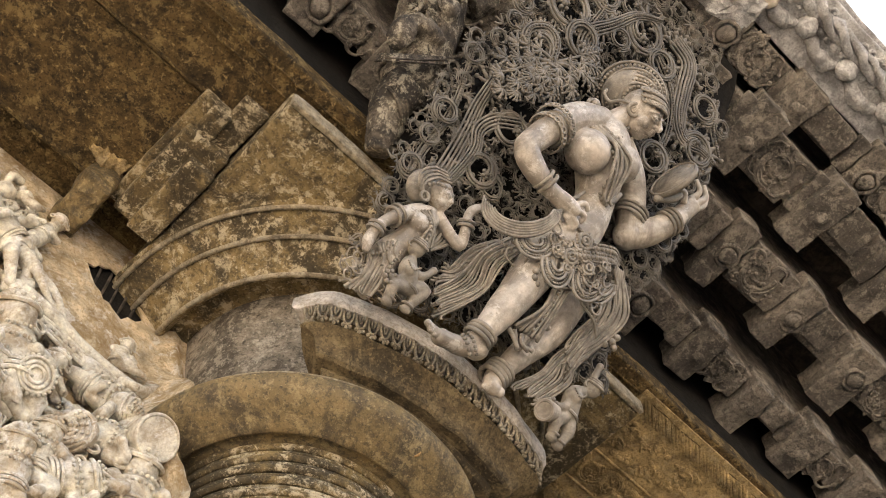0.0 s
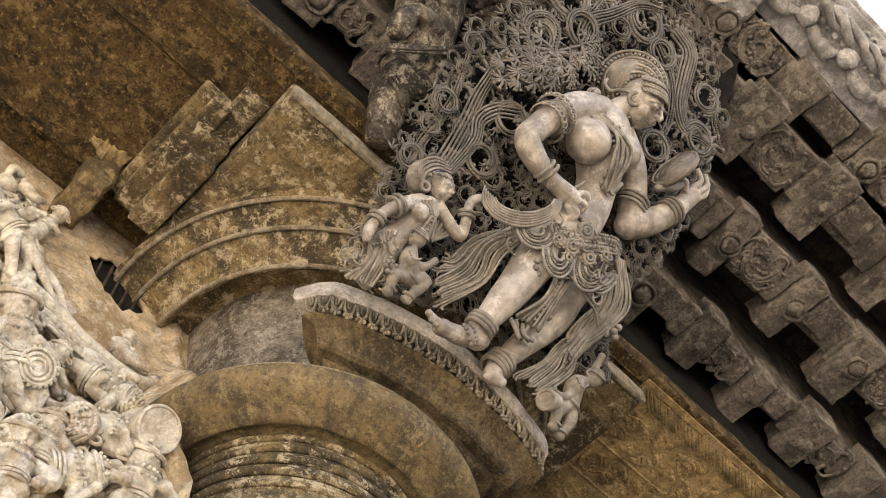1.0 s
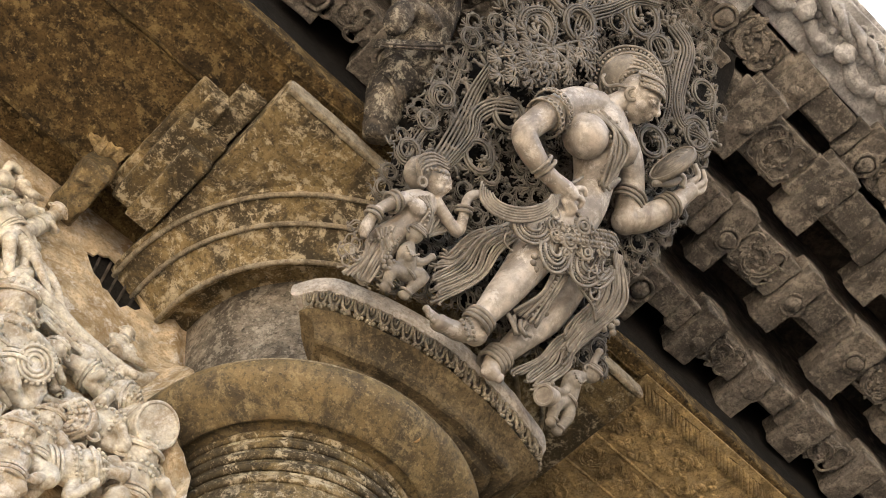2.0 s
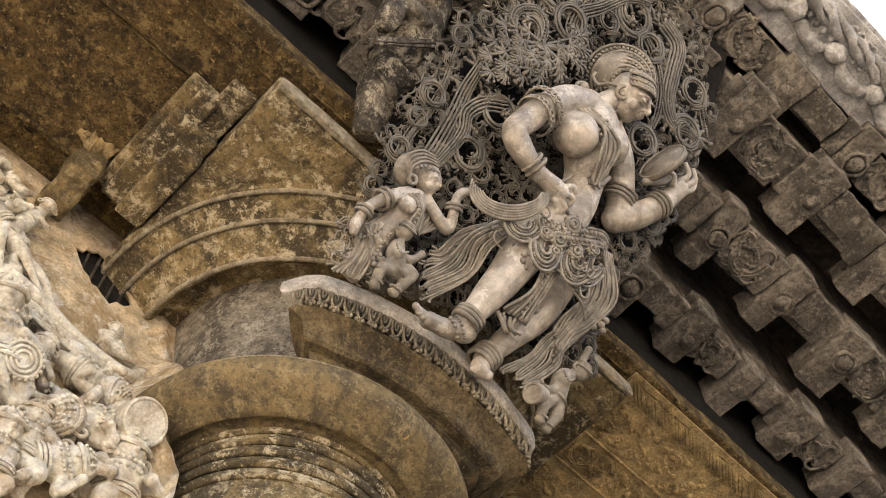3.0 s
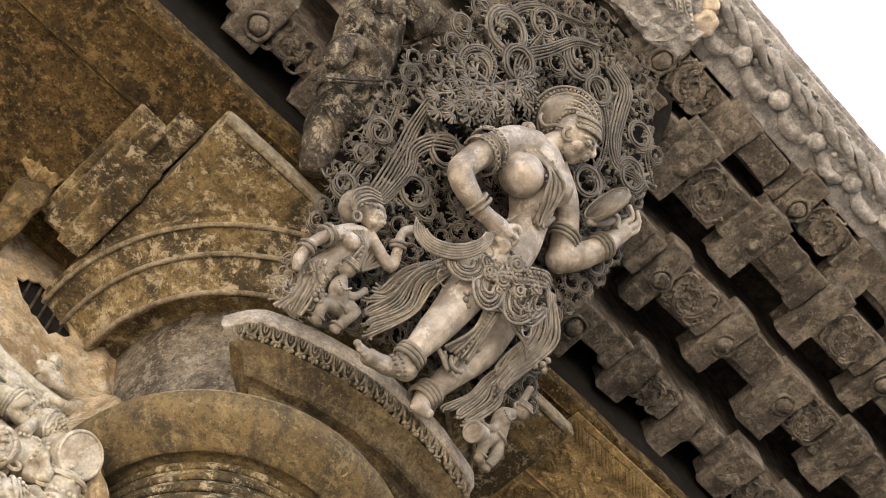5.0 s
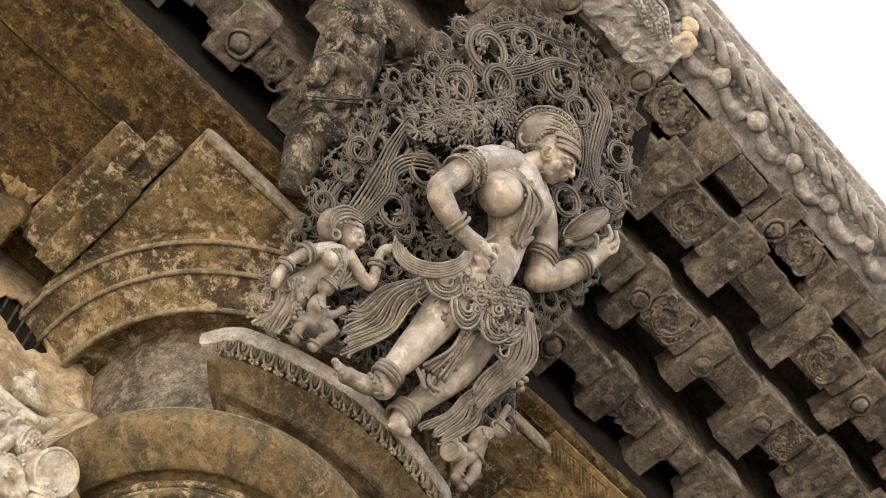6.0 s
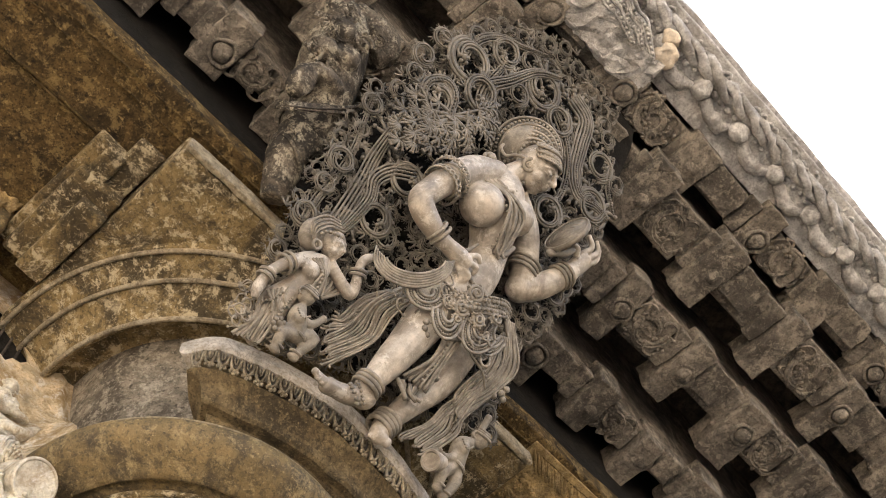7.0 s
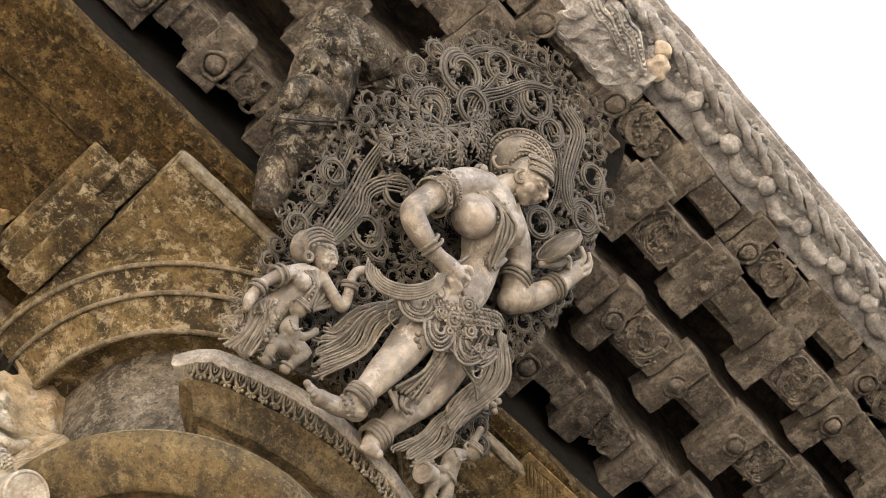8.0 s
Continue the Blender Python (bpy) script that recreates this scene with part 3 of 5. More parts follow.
FLOWS = [([(-0.276, 0.262, 0.016), (-0.273, 0.331, 0.016), (-0.276, 0.422, 0.016), (-0.283, 0.485, 0.016), (-0.284, 0.539, 0.016), (-0.283, 0.605, 0.016), (-0.285, 0.650, 0.016)], 4, 0.035),
         ([(-0.109, 0.794, 0.024), (-0.146, 0.815, 0.024), (-0.154, 0.866, 0.024), (-0.114, 0.932, 0.024), (-0.069, 1.013, 0.024), (-0.010, 1.056, 0.024)], 4, 0.035),
         ([(-0.224, 0.805, 0.014), (-0.243, 0.866, 0.014), (-0.236, 0.949, 0.014), (-0.194, 1.012, 0.014), (-0.132, 1.046, 0.014), (-0.070, 1.083, 0.014)], 3, 0.024),
         ([(0.052, 1.052, 0.018), (0.113, 1.031, 0.018), (0.133, 0.957, 0.018), (0.153, 0.886, 0.018), (0.193, 0.845, 0.018), (0.249, 0.860, 0.018), (0.296, 0.855, 0.018)], 5, 0.046),
         ([(0.004, 0.991, 0.016), (0.087, 0.941, 0.016), (0.134, 0.878, 0.016), (0.151, 0.795, 0.016), (0.125, 0.751, 0.016)], 3, 0.022),
         ([(-0.188, 0.532, 0.024), (-0.235, 0.495, 0.024), (-0.256, 0.447, 0.024), (-0.242, 0.400, 0.024), (-0.252, 0.315, 0.024), (-0.268, 0.267, 0.024)], 4, 0.032),
         ([(-0.210, 0.689, 0.060), (-0.225, 0.741, 0.060), (-0.260, 0.752, 0.060), (-0.292, 0.716, 0.060), (-0.285, 0.676, 0.060), (-0.256, 0.659, 0.060), (-0.227, 0.671, 0.060)], 3, 0.022),
         ([(-0.156, 0.878, 0.018), (-0.151, 0.968, 0.018), (-0.202, 0.985, 0.018)], 3, 0.019),
         ([(0.232, 1.019, 0.012), (0.251, 0.945, 0.012), (0.303, 0.885, 0.012)], 2, 0.014),
         ([(-0.327, 0.249, 0.010), (-0.333, 0.317, 0.010), (-0.326, 0.391, 0.010), (-0.328, 0.469, 0.010), (-0.344, 0.543, 0.010), (-0.360, 0.620, 0.010)], 3, 0.019)]


def flow(bm, line, strands, width, r=None):
    """A ribbon of parallel stems along a smooth line, narrowing to its tip."""
    pts = [Vector(p) for p in bez(line, 6)]
    r = r or width / strands * 0.44
    for k in range(strands):
        off = (k / max(1, strands - 1) - 0.5) * width
        row = []
        for i, p in enumerate(pts):
            d = (pts[min(i + 1, len(pts) - 1)] - pts[max(i - 1, 0)]).normalized()
            taper = 1 - 0.65 * (i / (len(pts) - 1)) ** 2
            row.append((p.x - d.y * off * taper, p.y + d.x * off * taper, p.z + 0.004 * math.cos(math.pi * (k / max(1, strands - 1) - 0.5)), r * (0.5 + 0.5 * taper)))
        tube(bm, row, sides=6, n=1)


def leaf(bm, p, ang, size, rng):
    """A small three-lobed leaf on a curved stalk."""
    for k in (-0.7, 0.0, 0.7):
        a = ang + k
        tube(bm, [(p[0], p[1], p[2], size * 0.11), (p[0] + 0.5 * size * math.cos(a + 0.25), p[1] + 0.5 * size * math.sin(a + 0.25), p[2] + 0.003, size * 0.13), (p[0] + size * math.cos(a), p[1] + size * math.sin(a), p[2], size * 0.07)], sides=5, n=2)
        ball(bm, (p[0] + size * math.cos(a), p[1] + size * math.sin(a), p[2]), size * 0.15, 6)


def vine(bm, c, r, turn, start, rng):
    """One clear curl of vine: three close stems wound to an eye with a lobed flower, and lobed leaves springing outwards."""
    for lane in (1.0, 0.87, 0.75):
        pts = []
        for j in range(17):
            t = j / 16
            a = start + turn * 1.28 * 2 * math.pi * t
            q = r * (lane if t < 0.55 else lane - (t - 0.55) * 0.95)
            pts.append((c[0] + q * math.cos(a), c[1] + q * math.sin(a), c[2] + 0.006 * t + (0.003 if lane == 0.87 else 0), r * 0.072 * (1.1 - 0.35 * t)))
        tube(bm, pts, sides=6, n=2)
    e = pts[-1]
    ball(bm, (e[0], e[1], e[2] + r * 0.04), r * 0.15, 8)
    for j in range(5):
        a = start + j * 1.257
        ball(bm, (e[0] + r * 0.21 * math.cos(a), e[1] + r * 0.21 * math.sin(a), e[2]), r * 0.10, 6)
    for j in range(9):
        a = start + j * 0.7 + 0.35
        leaf(bm, (c[0] + r * math.cos(a), c[1] + r * math.sin(a), c[2] - 0.004), a + turn * 0.8, r * rng.uniform(0.30, 0.46), rng)
    for j in range(7):
        a = start + j * 0.9
        q = r * (0.62 if j % 2 else 1.06)
        out = a if j % 2 == 0 else a + math.pi
        hook(bm, (c[0] + q * math.cos(a), c[1] + q * math.sin(a), c[2]), out + turn * 0.9, r * rng.uniform(0.24, 0.36), 0.003, turn, r * 0.07)


placed = []
foliage = bmesh.new()
for x, y, w, r, turn in CURLS:
    placed.append((x, y, r * 1.05))
    vine(foliage, (x, y, w), r, turn, rng.uniform(0, 6.28), rng)
for line, n, wd in FLOWS:
    placed += [(p[0], p[1], wd * 0.62) for p in bez(line, 3)]
for v, r in (((-0.193, 0.580), 0.050), ((-0.128, 0.670), 0.036), ((-0.089, 0.765), 0.040), ((-0.126, 0.425), 0.028), ((0.127, 0.636), 0.04), ((-0.056, 0.895), 0.02)):
    placed.append((v[0], v[1], r))
xs, ys = [p[0] for p in EDGE], [p[1] for p in EDGE]
for size in (0.022, 0.017, 0.0125, 0.010, 0.0085):
    for k in range(1500):
        x, y = rng.uniform(min(xs), max(xs)), rng.uniform(min(ys), max(ys))
        r = size * rng.uniform(0.85, 1.15)
        if inside(x, y, EDGE) and not (x > 0.20 and y > 0.86) and all((x - a) ** 2 + (y - b) ** 2 > ((r + q) * (0.74 if size > 0.014 else 0.60)) ** 2 for a, b, q in placed):
            placed.append((x, y, r))
            if size > 0.014:
                vine(foliage, (x, y, rng.uniform(-0.012, 0.0)), r, rng.choice((-1, 1)), rng.uniform(0, 6.28), rng)
            else:
                leaf(foliage, (x, y, rng.uniform(-0.016, 0.004)), rng.uniform(0, 6.28), r * 1.6, rng)
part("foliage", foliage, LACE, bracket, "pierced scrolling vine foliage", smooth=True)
stems = bmesh.new()
for line, n, wd in FLOWS:
    flow(stems, line, n + 1, wd)
    beads(stems, [(p[0], p[1], p[2] + 0.006) for p in line], 0.0030, 1.8)
    for i, p in enumerate(bez(line, 2)):
        leaf(stems, (p[0], p[1], p[2] - 0.008), i * 2.4, wd * 1.1, rng)
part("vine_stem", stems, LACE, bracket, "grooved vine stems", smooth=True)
bm = bmesh.new()
TRUNK = [(-0.130, 0.634, 0.030), (-0.154, 0.658, 0.050), (-0.195, 0.668, 0.058), (-0.207, 0.712, 0.060)]
flow(bm, TRUNK, 4, 0.020)
for tip in ((-0.276, 0.539, 0.060), (-0.247, 0.562, 0.060), (-0.211, 0.589, 0.060), (-0.176, 0.621, 0.060), (-0.141, 0.667, 0.060), (-0.110, 0.724, 0.060), (-0.114, 0.762, 0.060), (-0.296, 0.570, 0.060), (-0.304, 0.608, 0.060), (-0.299, 0.661, 0.060), (-0.138, 0.785, 0.060), (-0.243, 0.598, 0.060), (-0.198, 0.654, 0.060), (-0.157, 0.707, 0.060)):
    b = Vector(TRUNK[2]).lerp(Vector(TRUNK[3]), 0.6)
    m = b.lerp(Vector(tip), 0.55) + Vector((0.006, 0.010, 0.006))
    tube(bm, [(*b, 0.0045), (*m, 0.0036), (*tip, 0.0026)], sides=6, n=5)
    d = Vector(tip) - b
    for q in (m, m.lerp(Vector(tip), 0.5), Vector(tip)):
        a = math.atan2(d.y, d.x)
        for k in (-0.75, 0.1, 0.8):
            leaf(bm, q, a + k + rng.uniform(-0.2, 0.2), 0.024, rng)
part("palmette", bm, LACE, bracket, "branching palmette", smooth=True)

# ---- the main figure: one carved piece ----
bm = bmesh.new()


def limb(b, pts, sides=12, k=0.87):
    """A limb of the figure, slimmed by one factor."""
    tube(b, [(*p[:3], p[3] * k) for p in pts], sides=sides)



limb(bm, [(*(0.022, 0.343, 0.045), 0.075), (*(0.042, 0.430, 0.055), 0.062), (*(0.040, 0.493, 0.060), 0.052), (*(0.017, 0.567, 0.060), 0.066), (*(-0.012, 0.628, 0.060), 0.072), (*(-0.044, 0.651, 0.060), 0.05)], sides=20)
ball(bm, (-0.051, 0.541, 0.105), 0.050, 24)
ball(bm, (0.042, 0.597, 0.085), 0.044, 24)
limb(bm, [(*(-0.030, 0.633, 0.070), 0.032), (*(-0.018, 0.679, 0.075), 0.028), (*(-0.000, 0.714, 0.075), 0.028)], sides=14)
# head and face, turned aside and bowed, set on the camera's right, up and outward axes
SIDE, RISE, OUT = Vector((0.713, 0.444, 0.542)), Vector((-0.631, 0.743, 0.222)), Vector((-0.304, -0.501, 0.811))


def carved_head(b, c, r, fwd, up):
    """A carved head: brow, lowered lids, nose, lips and chin, seen along its own axes."""
    f = fwd.normalized()
    rt = up.cross(f).normalized()
    u = f.cross(rt)
    def at(x, y, z):
        return Vector(c) + rt * (x * r) + u * (y * r) + f * (z * r)
    ball(b, at(0, 0.2, -0.1), r, 24)
    ball(b, at(0, -0.22, 0.16), r * 0.80, 20)
    ball(b, at(0, -0.74, 0.46), r * 0.30, 14)
    tube(b, [(*at(0, 0.26, 0.92), 0.07 * r), (*at(0, 0.0, 1.10), 0.10 * r), (*at(0, -0.16, 1.16), 0.15 * r), (*at(0, -0.22, 1.0), 0.10 * r)], sides=10)
    for q in (-1, 1):
        ball(b, at(q * 0.14, -0.18, 0.98), 0.10 * r, 8)
        tube(b, [(*at(q * 0.10, 0.26, 0.94), 0.05 * r), (*at(q * 0.40, 0.36, 0.86), 0.075 * r), (*at(q * 0.74, 0.22, 0.60), 0.04 * r)], sides=8)
        ball(b, at(q * 0.38, 0.10, 0.78), 0.18 * r, 12)
        ball(b, at(q * 0.48, -0.30, 0.52), 0.32 * r, 14)
    tube(b, [(*at(-0.28, -0.44, 0.78), 0.05 * r), (*at(0, -0.40, 0.98), 0.09 * r), (*at(0.28, -0.44, 0.78), 0.05 * r)], sides=8)
    tube(b, [(*at(-0.24, -0.54, 0.74), 0.05 * r), (*at(0, -0.55, 0.92), 0.10 * r), (*at(0.24, -0.54, 0.74), 0.05 * r)], sides=8)
    return at


HEAD = Vector((0.031, 0.739, 0.085))
face_at = carved_head(bm, HEAD, 0.050, SIDE * 0.72 - RISE * 0.50 + OUT * 0.52, SIDE * 0.52 + RISE * 0.84 - OUT * 0.05)
# near arm, bent at the elbow
limb(bm, [(*(-0.040, 0.657, 0.066), 0.042), (*(-0.104, 0.599, 0.088), 0.043), (*(-0.146, 0.526, 0.104), 0.037), (*(-0.174, 0.454, 0.112), 0.033), (*(-0.177, 0.424, 0.114), 0.032), (*(-0.144, 0.402, 0.116), 0.030), (*(-0.099, 0.389, 0.118), 0.023), (*(-0.070, 0.388, 0.118), 0.021)], sides=16)
limb(bm, [(*(-0.070, 0.388, 0.118), 0.022), (*(-0.038, 0.386, 0.122), 0.024), (*(-0.015, 0.386, 0.120), 0.018)], sides=12)
for a, b, c in (((-0.022, 0.387, 0.128), (0.004, 0.393, 0.126), (0.007, 0.378, 0.116)), ((-0.024, 0.373, 0.124), (-0.001, 0.366, 0.122), (-0.002, 0.353, 0.112)),
                ((-0.032, 0.368, 0.120), (-0.011, 0.356, 0.116), (-0.012, 0.342, 0.108)), ((-0.025, 0.401, 0.126), (-0.008, 0.416, 0.128), (0.007, 0.409, 0.124))):
    limb(bm, [(*a, 0.009), (*b, 0.008), (*c, 0.006)], sides=8)
# far arm, raised to the looking-glass
limb(bm, [(*(0.029, 0.664, 0.045), 0.045), (*(0.093, 0.624, 0.045), 0.042), (*(0.134, 0.575, 0.042), 0.037), (*(0.160, 0.515, 0.042), 0.038)], sides=16)
ball(bm, (0.161, 0.500, 0.041), 0.034, 16)
limb(bm, [(*(0.160, 0.498, 0.040), 0.034), (*(0.191, 0.528, 0.052), 0.037), (*(0.227, 0.584, 0.062), 0.032), (*(0.246, 0.630, 0.066), 0.026), (*(0.259, 0.672, 0.070), 0.026)], sides=16)
for a, b, c in (((0.244, 0.674, 0.078), (0.252, 0.698, 0.088), (0.228, 0.716, 0.090)), ((0.259, 0.670, 0.076), (0.275, 0.704, 0.082), (0.257, 0.726, 0.084)),
                ((0.259, 0.657, 0.072), (0.285, 0.686, 0.074), (0.281, 0.720, 0.076)), ((0.230, 0.650, 0.080), (0.217, 0.663, 0.090), (0.194, 0.659, 0.092))):
    limb(bm, [(*a, 0.010), (*b, 0.0085), (*c, 0.006)], sides=8)
# legs and feet
limb(bm, [(*(0.008, 0.351, 0.055), 0.070), (*(-0.012, 0.243, 0.072), 0.054), (*(-0.026, 0.169, 0.082), 0.045), (*(-0.039, 0.107, 0.084), 0.038), (*(-0.049, 0.052, 0.080), 0.028), (*(-0.055, 0.023, 0.076), 0.025)], sides=18)
limb(bm, [(*(-0.046, 0.021, 0.074), 0.027), (*(-0.076, -0.003, 0.078), 0.024), (*(-0.108, -0.016, 0.084), 0.020), (*(-0.128, -0.023, 0.088), 0.021), (*(-0.136, -0.024, 0.090), 0.017)], sides=12)
ball(bm, (-0.042, 0.019, 0.072), 0.026, 12)
for k, (a, b) in enumerate((((-0.149, -0.023, 0.096), (-0.167, -0.023, 0.099)), ((-0.141, -0.027, 0.096), (-0.156, -0.030, 0.099)), ((-0.131, -0.028, 0.094), (-0.144, -0.032, 0.097)), ((-0.120, -0.029, 0.092), (-0.131, -0.034, 0.095)), ((-0.108, -0.028, 0.090), (-0.117, -0.033, 0.092)))):
    tube(bm, [(*(-0.110, -0.018, 0.088), 0.010), (*a, 0.0085 - 0.0008 * k), (*b, 0.0068 - 0.0007 * k)], sides=8)
    ball(bm, b, 0.0085 - 0.0009 * k, 8)
for k in range(5):
    ball(bm, ((0.053, -0.019, 0.066)[0] - 0.009 * k, (0.053, -0.019, 0.066)[1] - 0.002 * k, 0.066 - 0.002 * k), 0.0095 - 0.0008 * k, 8, (1, 1.3, 1))
limb(bm, [(*(0.108, 0.371, 0.030), 0.062), (*(0.110, 0.253, 0.034), 0.046), (*(0.101, 0.176, 0.036), 0.040), (*(0.069, 0.099, 0.038), 0.033), (*(0.047, 0.039, 0.040), 0.026), (*(0.035, 0.005, 0.044), 0.025)], sides=16)
limb(bm, [(*(0.043, 0.010, 0.046), 0.026), (*(0.030, -0.013, 0.056), 0.022), (*(0.046, -0.021, 0.062), 0.015)], sides=12)
figure = fused(bm, 0.0024, 2)
for q in (-1, 1):
    for y, z, k in ((0.02, 0.0, 0.028), (0.14, 0.05, 0.022)):
        tube(figure, [(*face_at(q * 0.18, y, 0.90 + z), k * 0.03), (*face_at(q * 0.40, y - 0.06, 0.97 + z * 0.5), k * 0.05), (*face_at(q * 0.64, y + 0.04, 0.74), k * 0.03)], sides=6)
skin = len(figure.faces)
# crown: a domed chignon in fine beaded rows, hair curls along the brow
CROWN = Vector((0.001, 0.785, 0.055))
tube(figure, [(*(CROWN - OUT * 0.046), 0.068), (*(CROWN - OUT * 0.030), 0.077), (*(CROWN - OUT * 0.014), 0.068), (*(CROWN + OUT * 0.0 + SIDE * 0.005 - RISE * 0.005), 0.052), (*(CROWN + OUT * 0.010 + SIDE * 0.01 - RISE * 0.01), 0.03)], sides=40, n=3)
for i in range(8):
    q = 0.0835 - 0.0075 * i
    c = CROWN + OUT * (-0.020 + 0.058 * (1 - (q / 0.086) ** 2)) + SIDE * 0.0016 * i - RISE * 0.0016 * i
    arc = [c + SIDE * q * math.cos(a) + RISE * q * math.sin(a) for a in (radians(-12 + 22 * j) for j in range(12))]
    if i % 2:
        beads(figure, arc, 0.0046, 1.8)
    else:
        tube(figure, [tuple(p) for p in arc], 0.0036, sides=6, n=3)
for row in range(3):
    for j in range(15):
        a = radians(-82 + 164 * j / 14)
        p = face_at(0.98 * math.sin(a), 0.50 + 0.24 * math.cos(a) + 0.20 * row, 0.74 * math.cos(a) + 0.10 - 0.16 * row)
        torus(figure, p, 0.0070, 0.0032, p - HEAD, 10, 5)
        ball(figure, p, 0.0038, 6)
for q in (-1, 1):
    p = face_at(q * 0.92, -0.10, 0.02)
    torus(figure, p, 0.0135, 0.0048, OUT + SIDE * 0.2, 22, 8)
    torus(figure, p, 0.006, 0.003, OUT, 14, 6)
tube(figure, [tuple(face_at(*v)) for v in ((-0.95, 0.1, -0.2), (-1.15, -0.1, -0.7), (-1.05, -0.35, -1.15), (-1.2, -0.2, -1.5), (-1.1, 0.05, -1.6))], 0.0042, sides=8, n=4)
ball(figure, (-0.081, 0.668, 0.080), 0.016, 12)
torus(figure, (-0.087, 0.658, 0.088), 0.012, 0.005, (0, 0, 1), 16, 6)
# necklaces and the chest sash
for k in range(3):
    beads(figure, [(-0.059, 0.614, 0.104), (-0.036, 0.597, 0.122), (-0.005, 0.620, 0.120), (0.009, 0.669, 0.104)] if k == 0 else
          [(p[0], p[1] - 0.012 * k, p[2] - 0.002 * k) for p in ((-0.060, 0.606, 0.106), (-0.030, 0.593, 0.120), (0.004, 0.616, 0.116), (0.020, 0.666, 0.100))], 0.0045)
folds(figure, ([(-0.079, 0.585, 0.120), (-0.024, 0.569, 0.142), (0.008, 0.528, 0.140), (0.022, 0.473, 0.118)], [(-0.059, 0.607, 0.120), (0.022, 0.599, 0.130), (0.046, 0.570, 0.122), (0.052, 0.492, 0.108)]), 0.0038)
beads(figure, [(-0.070, 0.610, 0.114), (-0.019, 0.601, 0.130), (0.048, 0.602, 0.110), (0.088, 0.585, 0.090)], 0.0055)
beads(figure, [(-0.071, 0.590, 0.116), (-0.025, 0.566, 0.138), (0.009, 0.531, 0.134), (0.018, 0.477, 0.112)], 0.005)
tube(figure, [(*(0.028, 0.472, 0.104), 0.006), (*(0.056, 0.490, 0.098), 0.009), (*(0.075, 0.532, 0.088), 0.006)], sides=6)
tube(figure, [(*(-0.014, 0.453, 0.110), 0.003), (*(-0.033, 0.413, 0.118), 0.005), (*(-0.048, 0.412, 0.116), 0.003)], sides=6)
# armlets, bangles, anklets
def cuff(c, axis, r, t, rows=2, step=0.011):
    ax = Vector(axis).normalized()
    for k in range(rows):
        p = Vector(c) + ax * (k - (rows - 1) / 2) * step
        torus(figure, p, r, t, ax, 28, 8)
def line_of(a, b):
    return Vector(b) - Vector(a)
arm_ax = line_of((-0.126, 0.564, 0.096), (-0.167, 0.478, 0.110))
cuff((-0.147, 0.520, 0.104), arm_ax, 0.0335, 0.0035, 3, 0.014)
for k in range(22):
    a = k * 0.2856
    s = arm_ax.normalized().orthogonal()
    o = Matrix.Rotation(a, 3, arm_ax.normalized()) @ s
    p = Vector((-0.146, 0.531, 0.104)) + o * 0.0352
    torus(figure, p, 0.007, 0.0026, o, 10, 5)
    ball(figure, p + o * 0.002, 0.0035, 6)
    torus(figure, Vector((-0.154, 0.499, 0.107)) + o * 0.0335, 0.0065, 0.0026, o, 10, 5)
cuff((-0.107, 0.396, 0.118), line_of((-0.144, 0.402, 0.116), (-0.070, 0.388, 0.118)), 0.0245, 0.0045, 2, 0.013)
cuff((0.144, 0.546, 0.042), (0.05, 1, 0), 0.0365, 0.004, 3, 0.012)
cuff((0.229, 0.592, 0.063), line_of((0.208, 0.557, 0.057), (0.251, 0.638, 0.067)), 0.0295, 0.004, 3, 0.012)
cuff((-0.051, 0.042, 0.079), line_of((-0.039, 0.107, 0.084), (-0.055, 0.023, 0.076)), 0.0285, 0.005, 3, 0.010)
cuff((0.038, 0.019, 0.042), line_of((0.069, 0.099, 0.038), (0.035, 0.005, 0.044)), 0.0285, 0.005, 4, 0.010)
beads(figure, [(-0.093, 0.016, 0.084), (-0.082, -0.004, 0.108), (-0.055, -0.018, 0.096)], 0.0052)
beads(figure, [(-0.083, 0.028, 0.084), (-0.072, 0.006, 0.110), (-0.045, -0.008, 0.098)], 0.004)
beads(figure, [(-0.021, 0.365, 0.118), (0.008, 0.371, 0.112), (0.036, 0.372, 0.104)], 0.006)
# the looking-glass, a thick round disc held edge-on
mc, ml = Vector((0.176, 0.663, 0.096)), line_of((0.135, 0.570, 0.096), (0.217, 0.759, 0.096))
mn = line_of((0.176, 0.663, 0.096), (0.141, 0.671, 0.096)).normalized() * 0.97 + Vector((-0.38, -0.43, 0.82)) * 0.12
mn.normalize()
q = mn.to_track_quat("Z", "Y").to_matrix().to_4x4()
disc(figure, mc, 0.058, 0.012, mn, 40, 0.060)
torus(figure, mc + mn * 0.006, 0.057, 0.0026, mn, 40, 8)
for k in range(4):
    torus(figure, mc + mn * 0.0062, 0.012 + 0.011 * k, 0.0007, mn, 32, 5)
tube(figure, [(*(0.211, 0.653, 0.088), 0.008), (*(0.198, 0.631, 0.084), 0.010), (*(0.158, 0.594, 0.086), 0.008)], sides=8)
